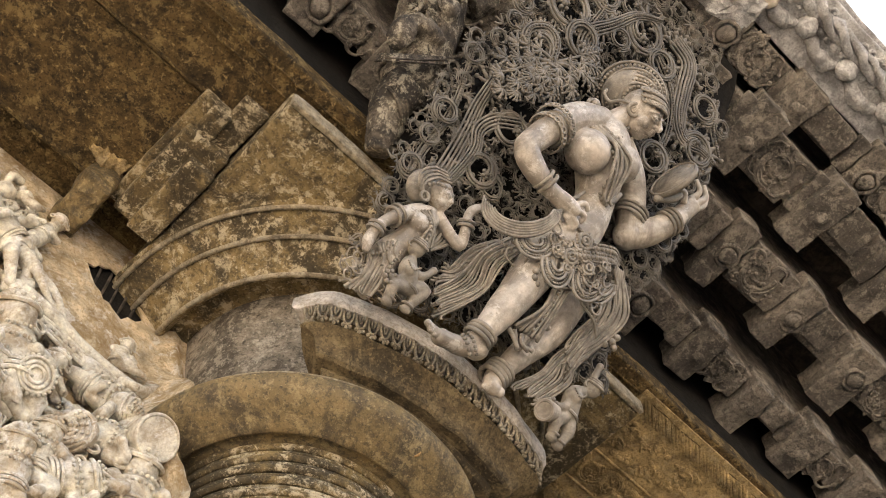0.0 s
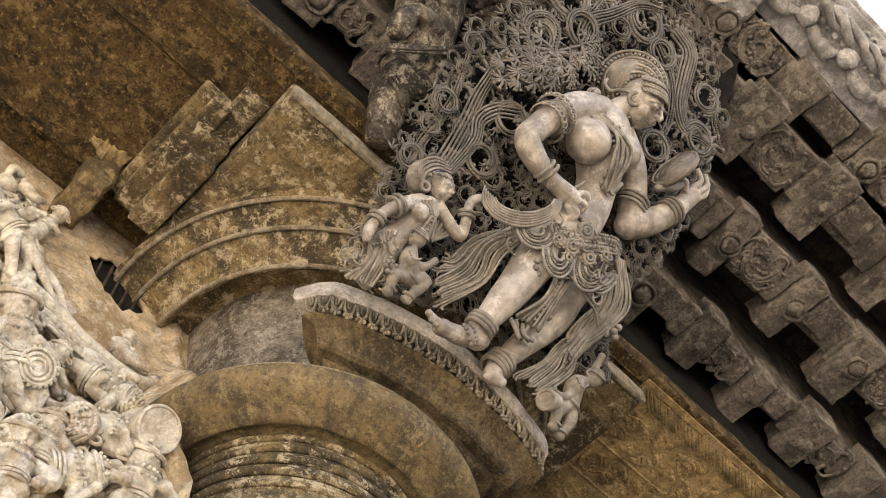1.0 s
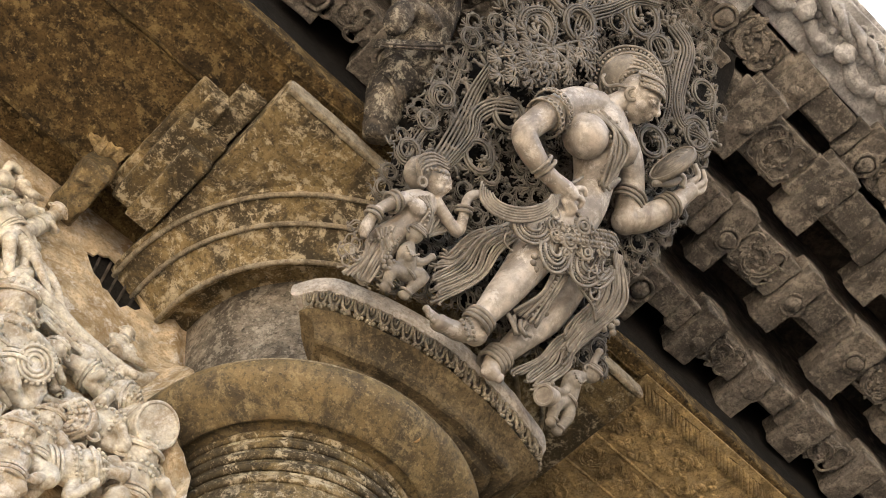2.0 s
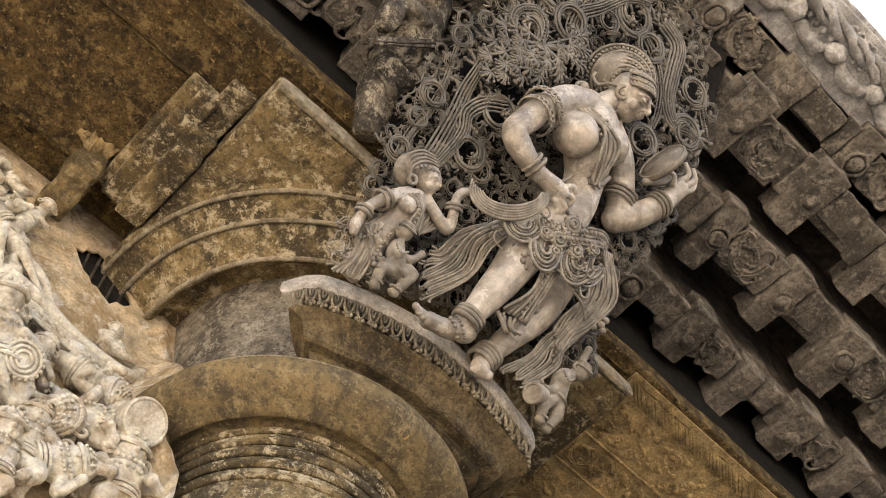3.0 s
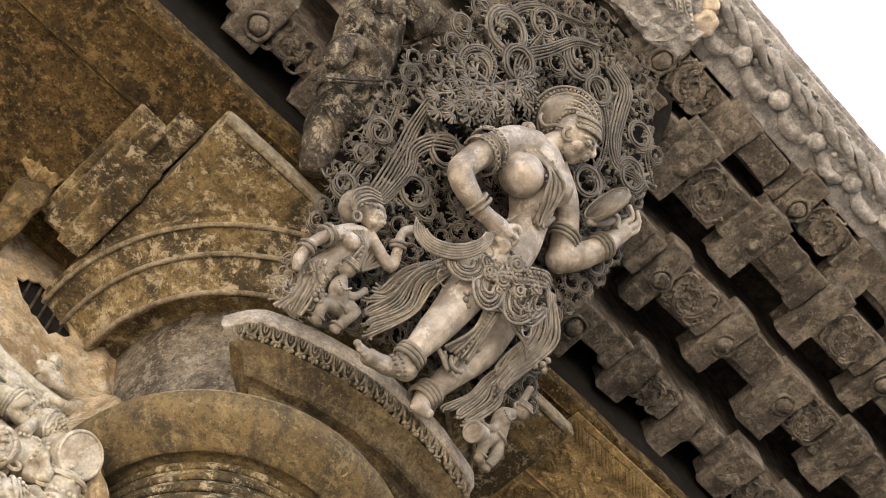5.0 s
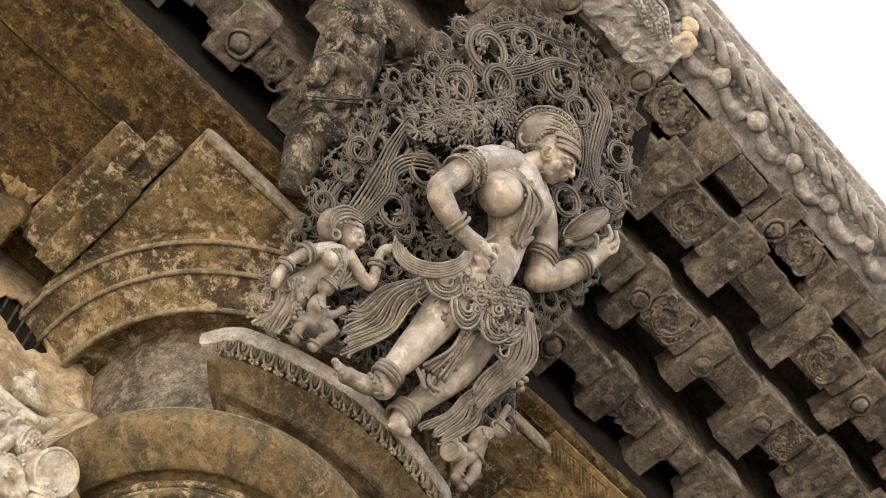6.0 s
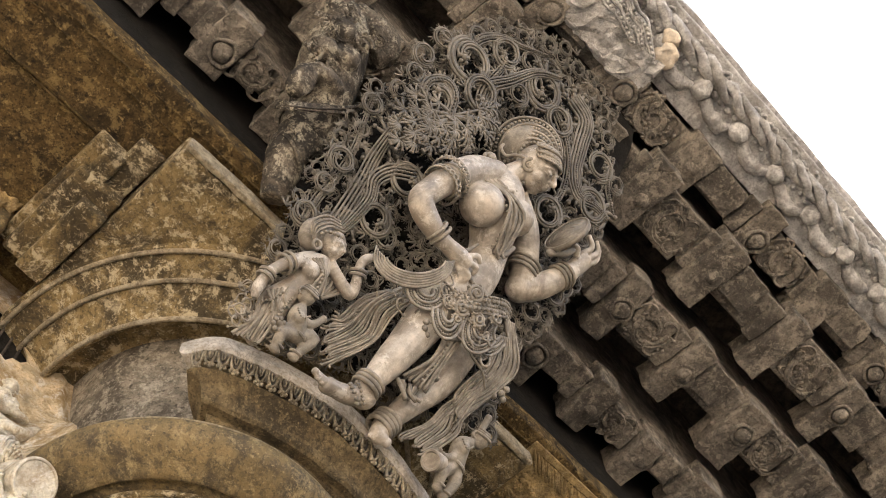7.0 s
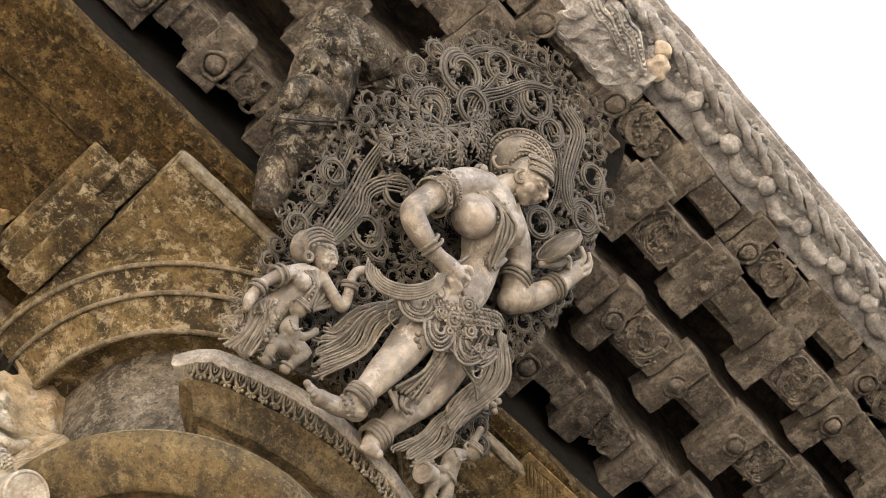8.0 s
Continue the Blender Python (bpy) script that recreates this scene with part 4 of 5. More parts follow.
# belt, skirt loops and tassels
for k in range(4):
    beads(figure, [(p[0] + 0.002 * k, p[1] - 0.011 * k, p[2] + 0.002 * k) for p in ((-0.040, 0.319, 0.092), (-0.007, 0.318, 0.122), (0.047, 0.353, 0.124), (0.114, 0.406, 0.096), (0.157, 0.428, 0.060))], 0.0058 if k % 2 else 0.0042, 1.9)
    tube(figure, [(p[0] + 0.002 * k, p[1] - 0.011 * k - 0.0055, p[2] + 0.002 * k) for p in ((-0.040, 0.321, 0.090), (-0.007, 0.319, 0.120), (0.048, 0.354, 0.122), (0.115, 0.407, 0.094), (0.158, 0.430, 0.058))], 0.003, sides=6)
for p, r in (((0.031, 0.344, 0.128), 0.016), ((0.019, 0.292, 0.128), 0.015), ((0.067, 0.303, 0.124), 0.014), ((0.023, 0.265, 0.126), 0.011), ((0.104, 0.344, 0.112), 0.012), ((-0.015, 0.288, 0.122), 0.010)):
    torus(figure, p, r, r * 0.3, (0, 0, 1), 18, 6)
    torus(figure, (p[0], p[1], p[2] + 0.004), r * 0.5, r * 0.22, (0, 0, 1), 12, 6)
    for k in range(8):
        ball(figure, (p[0] + 1.35 * r * math.cos(k * 0.785), p[1] + 1.35 * r * math.sin(k * 0.785), p[2]), r * 0.26, 6)
swag(figure, (-0.062, 0.275, 0.108), 0.040, 0.044, 175, 385, 5, 0.0036, 0.012, -10)
swag(figure, (-0.000, 0.262, 0.122), 0.034, 0.058, 170, 350, 5, 0.0036, 0.010, -8)
swag(figure, (0.088, 0.300, 0.112), 0.042, 0.062, 165, 350, 6, 0.0036, 0.012, -30)
swag(figure, (0.141, 0.343, 0.086), 0.030, 0.066, 160, 345, 5, 0.0034, 0.010, -34)
folds(figure, ([(-0.049, 0.287, 0.104), (-0.023, 0.246, 0.112), (-0.016, 0.206, 0.112)], [(-0.011, 0.310, 0.112), (0.011, 0.249, 0.118), (0.031, 0.223, 0.112)]), 0.0036)
for p in ((-0.030, 0.215, 0.118), (-0.026, 0.201, 0.118), (-0.014, 0.195, 0.116), (0.052, 0.151, 0.080), (0.070, 0.157, 0.080), (0.050, 0.134, 0.080)):
    ball(figure, p, 0.008, 8)
folds(figure, ([(0.025, 0.233, 0.112), (0.022, 0.164, 0.106), (0.002, 0.103, 0.096)], [(0.062, 0.246, 0.106), (0.065, 0.186, 0.098), (0.055, 0.107, 0.088)]), 0.004)
folds(figure, ([(-0.012, 0.089, 0.094), (0.002, 0.072, 0.092), (0.035, 0.073, 0.088)], [(0.043, 0.105, 0.090), (0.051, 0.094, 0.088), (0.059, 0.087, 0.084)]), 0.005)
for line in (((-0.026, 0.236, 0.112), (0.022, 0.229, 0.118), (0.065, 0.257, 0.118), (0.126, 0.286, 0.108)), ((-0.042, 0.283, 0.112), (0.005, 0.292, 0.124), (0.061, 0.329, 0.124), (0.131, 0.385, 0.096)),
             ((0.041, 0.246, 0.114), (0.040, 0.208, 0.112), (0.040, 0.164, 0.104), (0.037, 0.114, 0.094)), ((0.064, 0.265, 0.114), (0.098, 0.248, 0.106), (0.147, 0.246, 0.092), (0.178, 0.227, 0.080))):
    beads(figure, line, 0.0052, 1.8)
    tube(figure, [(p[0] + 0.004, p[1] - 0.008, p[2]) for p in line], 0.003, sides=6)
for k in range(26):
    p = Vector((0.044, 0.293, 0.118)) + Vector((rng.uniform(-0.085, 0.085), rng.uniform(-0.06, 0.05), rng.uniform(-0.012, 0.008)))
    hook(figure, p, rng.uniform(3.6, 5.8), rng.uniform(0.014, 0.03), 0.006, rng.choice((-1, 1)), 0.0032)
for k in range(16):
    p = Vector((-0.059, 0.237, 0.092)) + Vector((rng.uniform(-0.05, 0.05), rng.uniform(-0.03, 0.03), rng.uniform(-0.01, 0.01)))
    hook(figure, p, rng.uniform(2.4, 4.6), rng.uniform(0.014, 0.03), 0.006, rng.choice((-1, 1)), 0.003)
# hip loop of cloth
hc0 = Vector((-0.126, 0.307, 0.122))
hu, hv = Vector((-0.053, 0.362, 0.122)) - hc0, Vector((-0.099, 0.253, 0.122)) - hc0
for k in range(6):
    arc = [hc0 + hu * (math.cos(a) * (1.03 - 0.055 * k)) + hv * (math.sin(a) * (1.05 - 0.088 * k)) + Vector((0, 0, 0.008 * math.cos(a) + 0.0012 * k)) for a in (radians(196 - 5 * k + (-24.5 + 0.8 * k) * j) for j in range(9))]
    tube(figure, [(*p, 0.0015 + 0.0023 * math.sin(math.pi * (0.08 + 0.84 * j / 8))) for j, p in enumerate(arc)], sides=6, n=3)
# streaming sash ends, ribbed and wavy
folds(figure, ([(-0.093, 0.271, 0.070), (-0.134, 0.196, 0.066), (-0.140, 0.126, 0.058), (-0.171, 0.073, 0.050)], [(-0.052, 0.272, 0.070), (-0.080, 0.205, 0.062), (-0.077, 0.134, 0.052), (-0.125, 0.043, 0.044)]), 0.0027)
folds(figure, ([(-0.112, 0.247, 0.060), (-0.154, 0.190, 0.056), (-0.162, 0.132, 0.050), (-0.173, 0.131, 0.046)], [(-0.081, 0.266, 0.060), (-0.114, 0.179, 0.054), (-0.136, 0.129, 0.050), (-0.171, 0.089, 0.046)]), 0.0027)
folds(figure, ([(0.142, 0.385, 0.080), (0.198, 0.324, 0.066), (0.185, 0.238, 0.056), (0.132, 0.146, 0.050), (0.120, 0.086, 0.046), (0.086, 0.032, 0.046)], [(0.172, 0.397, 0.070), (0.240, 0.329, 0.054), (0.232, 0.254, 0.044), (0.194, 0.158, 0.040), (0.194, 0.113, 0.040), (0.168, 0.044, 0.038)]), 0.0027)
folds(figure, ([(0.139, 0.334, 0.084), (0.160, 0.283, 0.074), (0.147, 0.207, 0.060), (0.137, 0.171, 0.056)], [(0.174, 0.357, 0.076), (0.205, 0.299, 0.064), (0.193, 0.230, 0.052), (0.184, 0.135, 0.046)]), 0.0027)
folds(figure, ([(0.203, 0.323, 0.052), (0.222, 0.277, 0.046), (0.249, 0.278, 0.044)], [(0.221, 0.331, 0.048), (0.237, 0.297, 0.042), (0.254, 0.257, 0.040)]), 0.004)
for p in ((0.227, 0.243, 0.046), (0.239, 0.260, 0.046), (0.248, 0.277, 0.046), (0.252, 0.253, 0.044)):
    ball(figure, p, 0.008, 8)
# ornament faces take the darker copy of the stone
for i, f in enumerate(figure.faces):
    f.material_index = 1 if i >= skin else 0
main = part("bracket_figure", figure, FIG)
main.data.materials.append(FIGDARK)
for p in main.data.polygons:
    p.use_smooth = True
main.matrix_world = SLAB
tagged(main, "grey stone bracket figure in jewelled skirt holding a looking-glass", "statue")

# ---- attendant figure with a raised arm ----
bm = bmesh.new()
limb(bm, [(*(-0.281, 0.001, 0.035), 0.036), (*(-0.292, 0.054, 0.045), 0.038), (*(-0.278, 0.107, 0.052), 0.032), (*(-0.266, 0.161, 0.058), 0.036), (*(-0.275, 0.191, 0.058), 0.026)], sides=14, k=0.82)
ball(bm, (-0.279, 0.143, 0.078), 0.020, 14)
carved_head(bm, Vector((-0.268, 0.228, 0.066)), 0.028, SIDE * 0.80 - RISE * 0.25 + OUT * 0.50, SIDE * 0.25 + RISE * 0.95)
limb(bm, [(*(-0.284, 0.174, 0.064), 0.022), (*(-0.315, 0.138, 0.076), 0.018), (*(-0.341, 0.093, 0.080), 0.014), (*(-0.347, 0.068, 0.080), 0.013), (*(-0.347, 0.040, 0.078), 0.015), (*(-0.340, 0.018, 0.076), 0.008)], sides=12, k=0.82)
limb(bm, [(*(-0.253, 0.195, 0.058), 0.020), (*(-0.207, 0.181, 0.060), 0.016), (*(-0.178, 0.174, 0.062), 0.016), (*(-0.182, 0.201, 0.066), 0.014), (*(-0.195, 0.235, 0.068), 0.012), (*(-0.193, 0.256, 0.070), 0.013), (*(-0.175, 0.279, 0.070), 0.008)], sides=12, k=0.82)
limb(bm, [(*(-0.286, 0.031, 0.040), 0.030), (*(-0.286, -0.019, 0.040), 0.022), (*(-0.290, -0.036, 0.040), 0.018)], sides=12, k=0.82)
girl = fused(bm, 0.0022, 2)
skin = len(girl.faces)
ball(girl, (-0.309, 0.222, 0.058), 0.032, 18, (1, 1.2, 0.7))
for k in range(4):
    tube(girl, [(p[0] - 0.0065 * k, p[1] + 0.004 * k, p[2]) for p in ((-0.301, 0.190, 0.084), (-0.316, 0.212, 0.090), (-0.300, 0.241, 0.092), (-0.269, 0.256, 0.086))], 0.003, sides=6)
beads(girl, [(-0.312, 0.204, 0.092), (-0.302, 0.223, 0.098), (-0.268, 0.241, 0.092)], 0.0045)
torus(girl, (-0.303, 0.189, 0.092), 0.009, 0.0035)
for a, b, r in (((-0.324, 0.127, 0.077), (-0.335, 0.107, 0.079), 0.020), ((-0.348, 0.075, 0.080), (-0.348, 0.058, 0.080), 0.016), ((-0.188, 0.215, 0.067), (-0.193, 0.229, 0.068), 0.016)):
    for k in (0, 1):
        torus(girl, Vector(a) + line_of(a, b) * k * 0.6, r, 0.0036, line_of(a, b), 20, 6)
folds(girl, ([(-0.292, 0.164, 0.084), (-0.267, 0.149, 0.090), (-0.256, 0.117, 0.082)], [(-0.272, 0.183, 0.082), (-0.240, 0.161, 0.080), (-0.233, 0.117, 0.074)]), 0.003)
folds(girl, ([(-0.326, 0.053, 0.070), (-0.308, 0.032, 0.072), (-0.291, 0.026, 0.070)], [(-0.295, 0.087, 0.072), (-0.286, 0.064, 0.074), (-0.277, 0.049, 0.070)]), 0.0036)
folds(girl, ([(-0.213, 0.202, 0.050), (-0.199, 0.168, 0.050), (-0.216, 0.131, 0.050)], [(-0.239, 0.201, 0.054), (-0.225, 0.167, 0.054), (-0.230, 0.127, 0.052)]), 0.0036)
folds(girl, ([(-0.155, 0.160, 0.050), (-0.124, 0.192, 0.056), (-0.125, 0.229, 0.060)], [(-0.141, 0.150, 0.050), (-0.105, 0.178, 0.054), (-0.102, 0.233, 0.058)]), 0.0036)
folds(girl, ([(-0.331, 0.037, 0.064), (-0.320, -0.010, 0.060), (-0.326, -0.051, 0.050)], [(-0.286, 0.041, 0.070), (-0.280, -0.006, 0.066), (-0.283, -0.042, 0.058)]), 0.003)
for line in (((-0.298, 0.076, 0.076), (-0.309, 0.044, 0.078), (-0.323, 0.027, 0.072)), ((-0.277, 0.080, 0.074), (-0.282, 0.038, 0.078), (-0.280, 0.006, 0.072)), ((-0.284, 0.160, 0.090), (-0.259, 0.145, 0.094), (-0.250, 0.111, 0.086))):
    beads(girl, line, 0.0036, 1.8)
for k in range(40):
    p = Vector((-0.309, 0.016, 0.052)) + Vector((rng.uniform(-0.05, 0.05), rng.uniform(-0.05, 0.05), rng.uniform(-0.01, 0.012)))
    hook(girl, p, rng.uniform(0, 6.28), rng.uniform(0.012, 0.026), 0.005, rng.choice((-1, 1)), 0.0026)
# her ornament takes the darker copy as well
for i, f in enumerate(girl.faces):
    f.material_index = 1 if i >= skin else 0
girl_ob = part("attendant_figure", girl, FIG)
girl_ob.data.materials.append(FIGDARK)
girl_ob.matrix_world = SLAB
tagged(girl_ob, "small grey stone attendant figure with outstretched arms", "statue")

# ---- small crouching figures ----
def imp(name, label, head, chest, hip, knee1, foot1, knee2, foot2, hand1, hand2, s=1.0):
    """A small squat carved figure from its joints; one mesh."""
    b = bmesh.new()
    tube(b, [(*hip, 0.021 * s), (*chest, 0.022 * s), ((head[0] + chest[0]) / 2, (head[1] + chest[1]) / 2, chest[2], 0.013 * s)], sides=12)
    ball(b, head, 0.021 * s, 14, (1, 1.1, 1))
    ball(b, (chest[0], chest[1] - 0.008 * s, chest[2] + 0.012 * s), 0.016 * s, 12)
    for kn, ft in ((knee1, foot1), (knee2, foot2)):
        tube(b, [(*hip, 0.018 * s), (*kn, 0.015 * s), (*ft, 0.010 * s)], sides=10)
        ball(b, ft, 0.012 * s, 8, (1.3, 0.8, 1))
    for h in (hand1, hand2):
        el = ((chest[0] + h[0]) / 2 + 0.01 * s, (chest[1] + h[1]) / 2 - 0.012 * s, h[2])
        tube(b, [(*chest, 0.013 * s), (*el, 0.010 * s), (*h, 0.008 * s)], sides=8)
        ball(b, h, 0.010 * s, 8)
    g = fused(b, 0.0025, 4)
    for k in range(3):
        torus(g, (head[0], head[1] + (0.008 + 0.006 * k) * s, head[2] + 0.004), (0.021 - 0.004 * k) * s, 0.0032 * s, (0, 1, 0.35), 18, 6)
    torus(g, (head[0] - 0.02 * s, head[1] - 0.002, head[2] + 0.008 * s), 0.007 * s, 0.003 * s, (0, 0, 1), 12, 6)
    beads(g, [(chest[0] - 0.02 * s, chest[1] + 0.012 * s, chest[2] + 0.016 * s), (chest[0], chest[1] - 0.01 * s, chest[2] + 0.03 * s), (chest[0] + 0.02 * s, chest[1] + 0.012 * s, chest[2] + 0.016 * s)], 0.003 * s)
    torus(g, hip, 0.022 * s, 0.004 * s, (0.2, 1, 0), 20, 6)
    for ft in (foot1, foot2):
        torus(g, (ft[0], ft[1] + 0.012 * s, ft[2]), 0.013 * s, 0.0035 * s, (0, 1, 0.2), 14, 6)
    for k in range(7):
        ball(g, (hand1[0] + 0.013 * s * math.cos(k * 0.9), hand1[1] - 0.004 + 0.013 * s * math.sin(k * 0.9), hand1[2] + 0.004), 0.0065 * s, 8)
    # darker copy puts the shade on these small figures into their colour
    ob = part(name, g, FIGDARK)
    ob.matrix_world = SLAB
    return tagged(ob, label, "statue")


imp("child_figure", "tiny grey stone figure playing beside the attendant", (-0.258, 0.093, 0.084), (-0.251, 0.049, 0.080), (-0.227, 0.018, 0.074), (-0.259, -0.001, 0.086), (-0.252, -0.035, 0.078),
    (-0.199, 0.034, 0.084), (-0.213, -0.022, 0.078), (-0.276, 0.008, 0.086), (-0.204, 0.081, 0.082), 0.88)
imp("drummer_figure", "small grey stone drummer figure at the ledge end", (0.247, 0.140, 0.046), (0.213, 0.097, 0.048), (0.224, 0.055, 0.044), (0.200, 0.023, 0.054), (0.209, -0.012, 0.048),
    (0.240, 0.024, 0.046), (0.232, -0.016, 0.044), (0.169, 0.042, 0.058), (0.241, 0.193, 0.046), 0.95)
bm = bmesh.new()
q = Vector((-0.75, -0.45, 0.45)).to_track_quat("Z", "Y").to_matrix().to_4x4()
disc(bm, (0.172, 0.026, 0.056), 0.021, 0.036, (-0.75, -0.45, 0.45), 24)
torus(bm, Vector((0.172, 0.026, 0.056)) + q.to_3x3() @ Vector((0, 0, 0.018)), 0.020, 0.004, q.to_3x3() @ Vector((0, 0, 1)))
drum = part("drum", bm, FIG)
drum.matrix_world = SLAB
tagged(drum, "small carved grey stone drum", "drum")
# ---- carved soffit of the beam beyond the pillar ----
rng = random.Random(11)
carve = bmesh.new()
for i in range(110):
    x = 1.46 + i * 0.0125
    for y0, y1, s in ((0.865, 0.905, 1), (1.28, 1.32, -1)):
        a, b = (x, y0 if s > 0 else y1, 4.088), (x + 0.05, y1 if s > 0 else y0, 4.086)
        tube(carve, [(*a, 0.0028), ((a[0] + b[0]) / 2 + rng.uniform(-0.004, 0.004), (a[1] + b[1]) / 2, 4.086 + rng.uniform(-0.004, 0.003), 0.0048), (*b, 0.0028)], sides=6, n=2)
    for k in range(5):
        px, py = x + rng.uniform(0, 0.0125), rng.choice((rng.uniform(0.92, 1.03), rng.uniform(1.16, 1.27)))
        if k < 1:
            scroll(carve, (px, py, 4.086), rng.uniform(0.012, 0.024), rng.choice((-1, 1)), rng.uniform(0, 6), leaves=3, thick=0.18, rng=rng)
        else:
            ball(carve, (px, py, 4.087), rng.uniform(0.004, 0.011), 6, (rng.uniform(0.8, 2), 1, 0.6))
    beads(carve, [(x, 1.045, 4.086), (x + 0.0125, 1.045, 4.086)], 0.005, 0.9)
    beads(carve, [(x, 1.145, 4.086), (x + 0.0125, 1.145, 4.086)], 0.005, 0.9)
    if i % 5 == 0:
        scroll(carve, (x, 1.095, 4.086), 0.034, 1 if i % 8 else -1, rng.uniform(0, 6), leaves=6, thick=0.16, rng=rng)
add_box(carve, 1.445, 0.845, 4.0865, 3.55, 1.325, 4.0925, 0.002)
tagged(part("beam_carving", carve, CARVE, beam, "golden-brown worn scroll and bead carving"), kind="stuff")

# ---- eave: stepped ribs, cross blocks with roundels, outer rim ----
RIBS = ((0.80, 0.050, 4.50, 0.225, 1.674), (0.565, 0.072, 4.585, 0.272, 1.545), (0.335, 0.075, 4.665, 0.308, 1.365), (0.190, 0.055, 4.735, 0.29, 1.71))
for row, (yc, half, z, step, x0) in enumerate(RIBS):
    rib = tagged(part("eave_rib", grid_box(-1.4, yc - half * 0.85, z + 0.004, 4.4, yc + half * 0.72, 4.97, 0.14, 0.005), EAVE),
                 "smoky brown stone eave rib", "rib", group="eave ribs", kind="structure")
    x = x0 - step * int((x0 + 0.6) / step)
    i = 0
    while x < 3.4:
        blk = thing("eave_block", "smoky brown carved stone eave block with a round boss", "block", group="eave blocks", m=pose(x, yc, z))
        jx, jy, jz = rng.uniform(-0.012, 0.012), rng.uniform(-0.02, 0.02), rng.uniform(-0.012, 0.01)
        blk.rotation_euler = (rng.uniform(-0.035, 0.035), rng.uniform(-0.035, 0.035), rng.uniform(-0.05, 0.05))
        bm = grid_box(-0.052 + jx, -half - 0.018 + jy, -0.038 + jz, 0.040 - jx, half + 0.048 + jy, 0.06, 0.02, 0.0045, 30.0, 0.004)
        part("body", bm, EAVE, blk)
        bm = bmesh.new()
        ball(bm, (0.004, 0.012, -0.040), 0.025, 14, (1, 1, 0.5))
        torus(bm, (0.004, 0.012, -0.037), 0.033, 0.006, (0, 0, 1), 22, 6)
        for v in bm.verts:
            v.co += noise.noise_vector((v.co + Vector((x, yc, 0))) * 40) * 0.006
        part("boss", bm, EAVE, blk, smooth=True)
        bm = grid_box(-0.085 - jx, -half * 0.9 + jy, -0.016, -0.05, half * 0.8, 0.02, 0.02, 0.004, 30.0, 0.004)
        part("step", bm, EAVE, blk)
        # panel between this block and the next: scrolled or plain
        w = step - 0.15
        if (i + row) % 2 == 0:
            bm = bmesh.new()
            add_box(bm, 0.05, -half + 0.004, -0.012, 0.05 + w, half - 0.004, 0.01, 0.004)
            n = max(1, int(w / 0.09))
            for k in range(n):
                cx = 0.05 + w * (k + 0.5) / n
                scroll(bm, (cx, 0.0, -0.016), min(0.055, w / n * 0.55), rng.choice((-1, 1)), rng.uniform(0, 6), leaves=7, thick=0.15, rng=rng)
                for s in (-1, 1):
                    hook(bm, (cx - 0.03, s * half * 0.4, -0.014), s * 0.7, 0.05, -0.004, s, 0.006)
                    hook(bm, (cx + 0.03, s * half * 0.4, -0.014), math.pi - s * 0.7, 0.05, -0.004, -s, 0.006)
            part("scroll_panel", bm, EAVE, blk, "worn scroll carving", smooth=False)
        else:
            bm = grid_box(0.05, -half - 0.004, -0.022 + jz, 0.05 + w * rng.uniform(0.5, 0.95), half * rng.uniform(0.3, 0.9), 0.01, 0.02, 0.005, 26.0, 0.004)
            part("plain_panel", bm, EAVE, blk)
        x += step
        i += 1

rim = tagged(part("eave_rim", grid_box(-1.4, -0.052, 4.755, 4.4, 0.133, 4.97, 0.10, 0.006), RIMD), "weathered grey stone rim of the eave, paled for glare", "eave", kind="structure")
part("edge_slab", grid_box(-1.4, -0.066, 4.79, 4.4, -0.02, 4.86, 0.06, 0.006), RIMD, rim, "worn drip edge")
rope = bmesh.new()
for s in range(3):
    tube(rope, [(-1.0 + k * 0.02, 0.000 + 0.016 * math.cos(k * 0.55 + s * 2.094) + rng.uniform(-0.003, 0.003), 4.750 + 0.014 * math.sin(k * 0.55 + s * 2.094)) for k in range(220)], 0.0135, sides=6, n=1)
for v in rope.verts:
    v.co += noise.noise_vector(v.co * 38) * 0.009 + noise.noise_vector(v.co * 110) * 0.005
part("rope_moulding", rope, RIMD, rim, "twisted rope moulding", smooth=True)
rope = bmesh.new()
for k in range(150):
    x = -1.0 + k * 0.03
    hook(rope, (x, -0.022, 4.757), rng.uniform(0, 6.28), 0.02, -0.006, rng.choice((-1, 1)), 0.006)
    ball(rope, (x + 0.012, 0.03 + rng.uniform(-0.004, 0.004), 4.752), rng.uniform(0.007, 0.011), 7)
part("leaf_moulding", rope, RIMD, rim, "crumbling leaf moulding", smooth=True)
x = 1.283 - 0.1655 * 14
while x < 3.2:
    pend = thing("eave_pendant", "weathered grey stone ball pendant under the eave rim, paled for glare", "pendant", group="eave pendants", m=pose(x, 0.048, 4.75))
    bm = bmesh.new()
    ball(bm, (0, 0, -0.006), 0.029, 18, (1, 1, 0.9))
    torus(bm, (0, 0, -0.012), 0.020, 0.004, (0, 0, 1), 18, 6)
    for v in bm.verts:
        v.co += noise.noise_vector((v.co + Vector((x, 0, 0))) * 45) * 0.007
    part("ball", bm, RIMD, pend, smooth=True)
    bm = bmesh.new()
    tube(bm, [(0.03, 0.01, 0, 0.016), (0.07, 0.028, -0.006, 0.022), (0.115, 0.028, -0.004, 0.020), (0.14, 0.012, 0.002, 0.012)], sides=8, n=4)
    for v in bm.verts:
        v.co += noise.noise_vector((v.co + Vector((x, 0, 0))) * 50) * 0.010
    part("festoon", bm, RIMD, pend, smooth=True)
    x += 0.1655
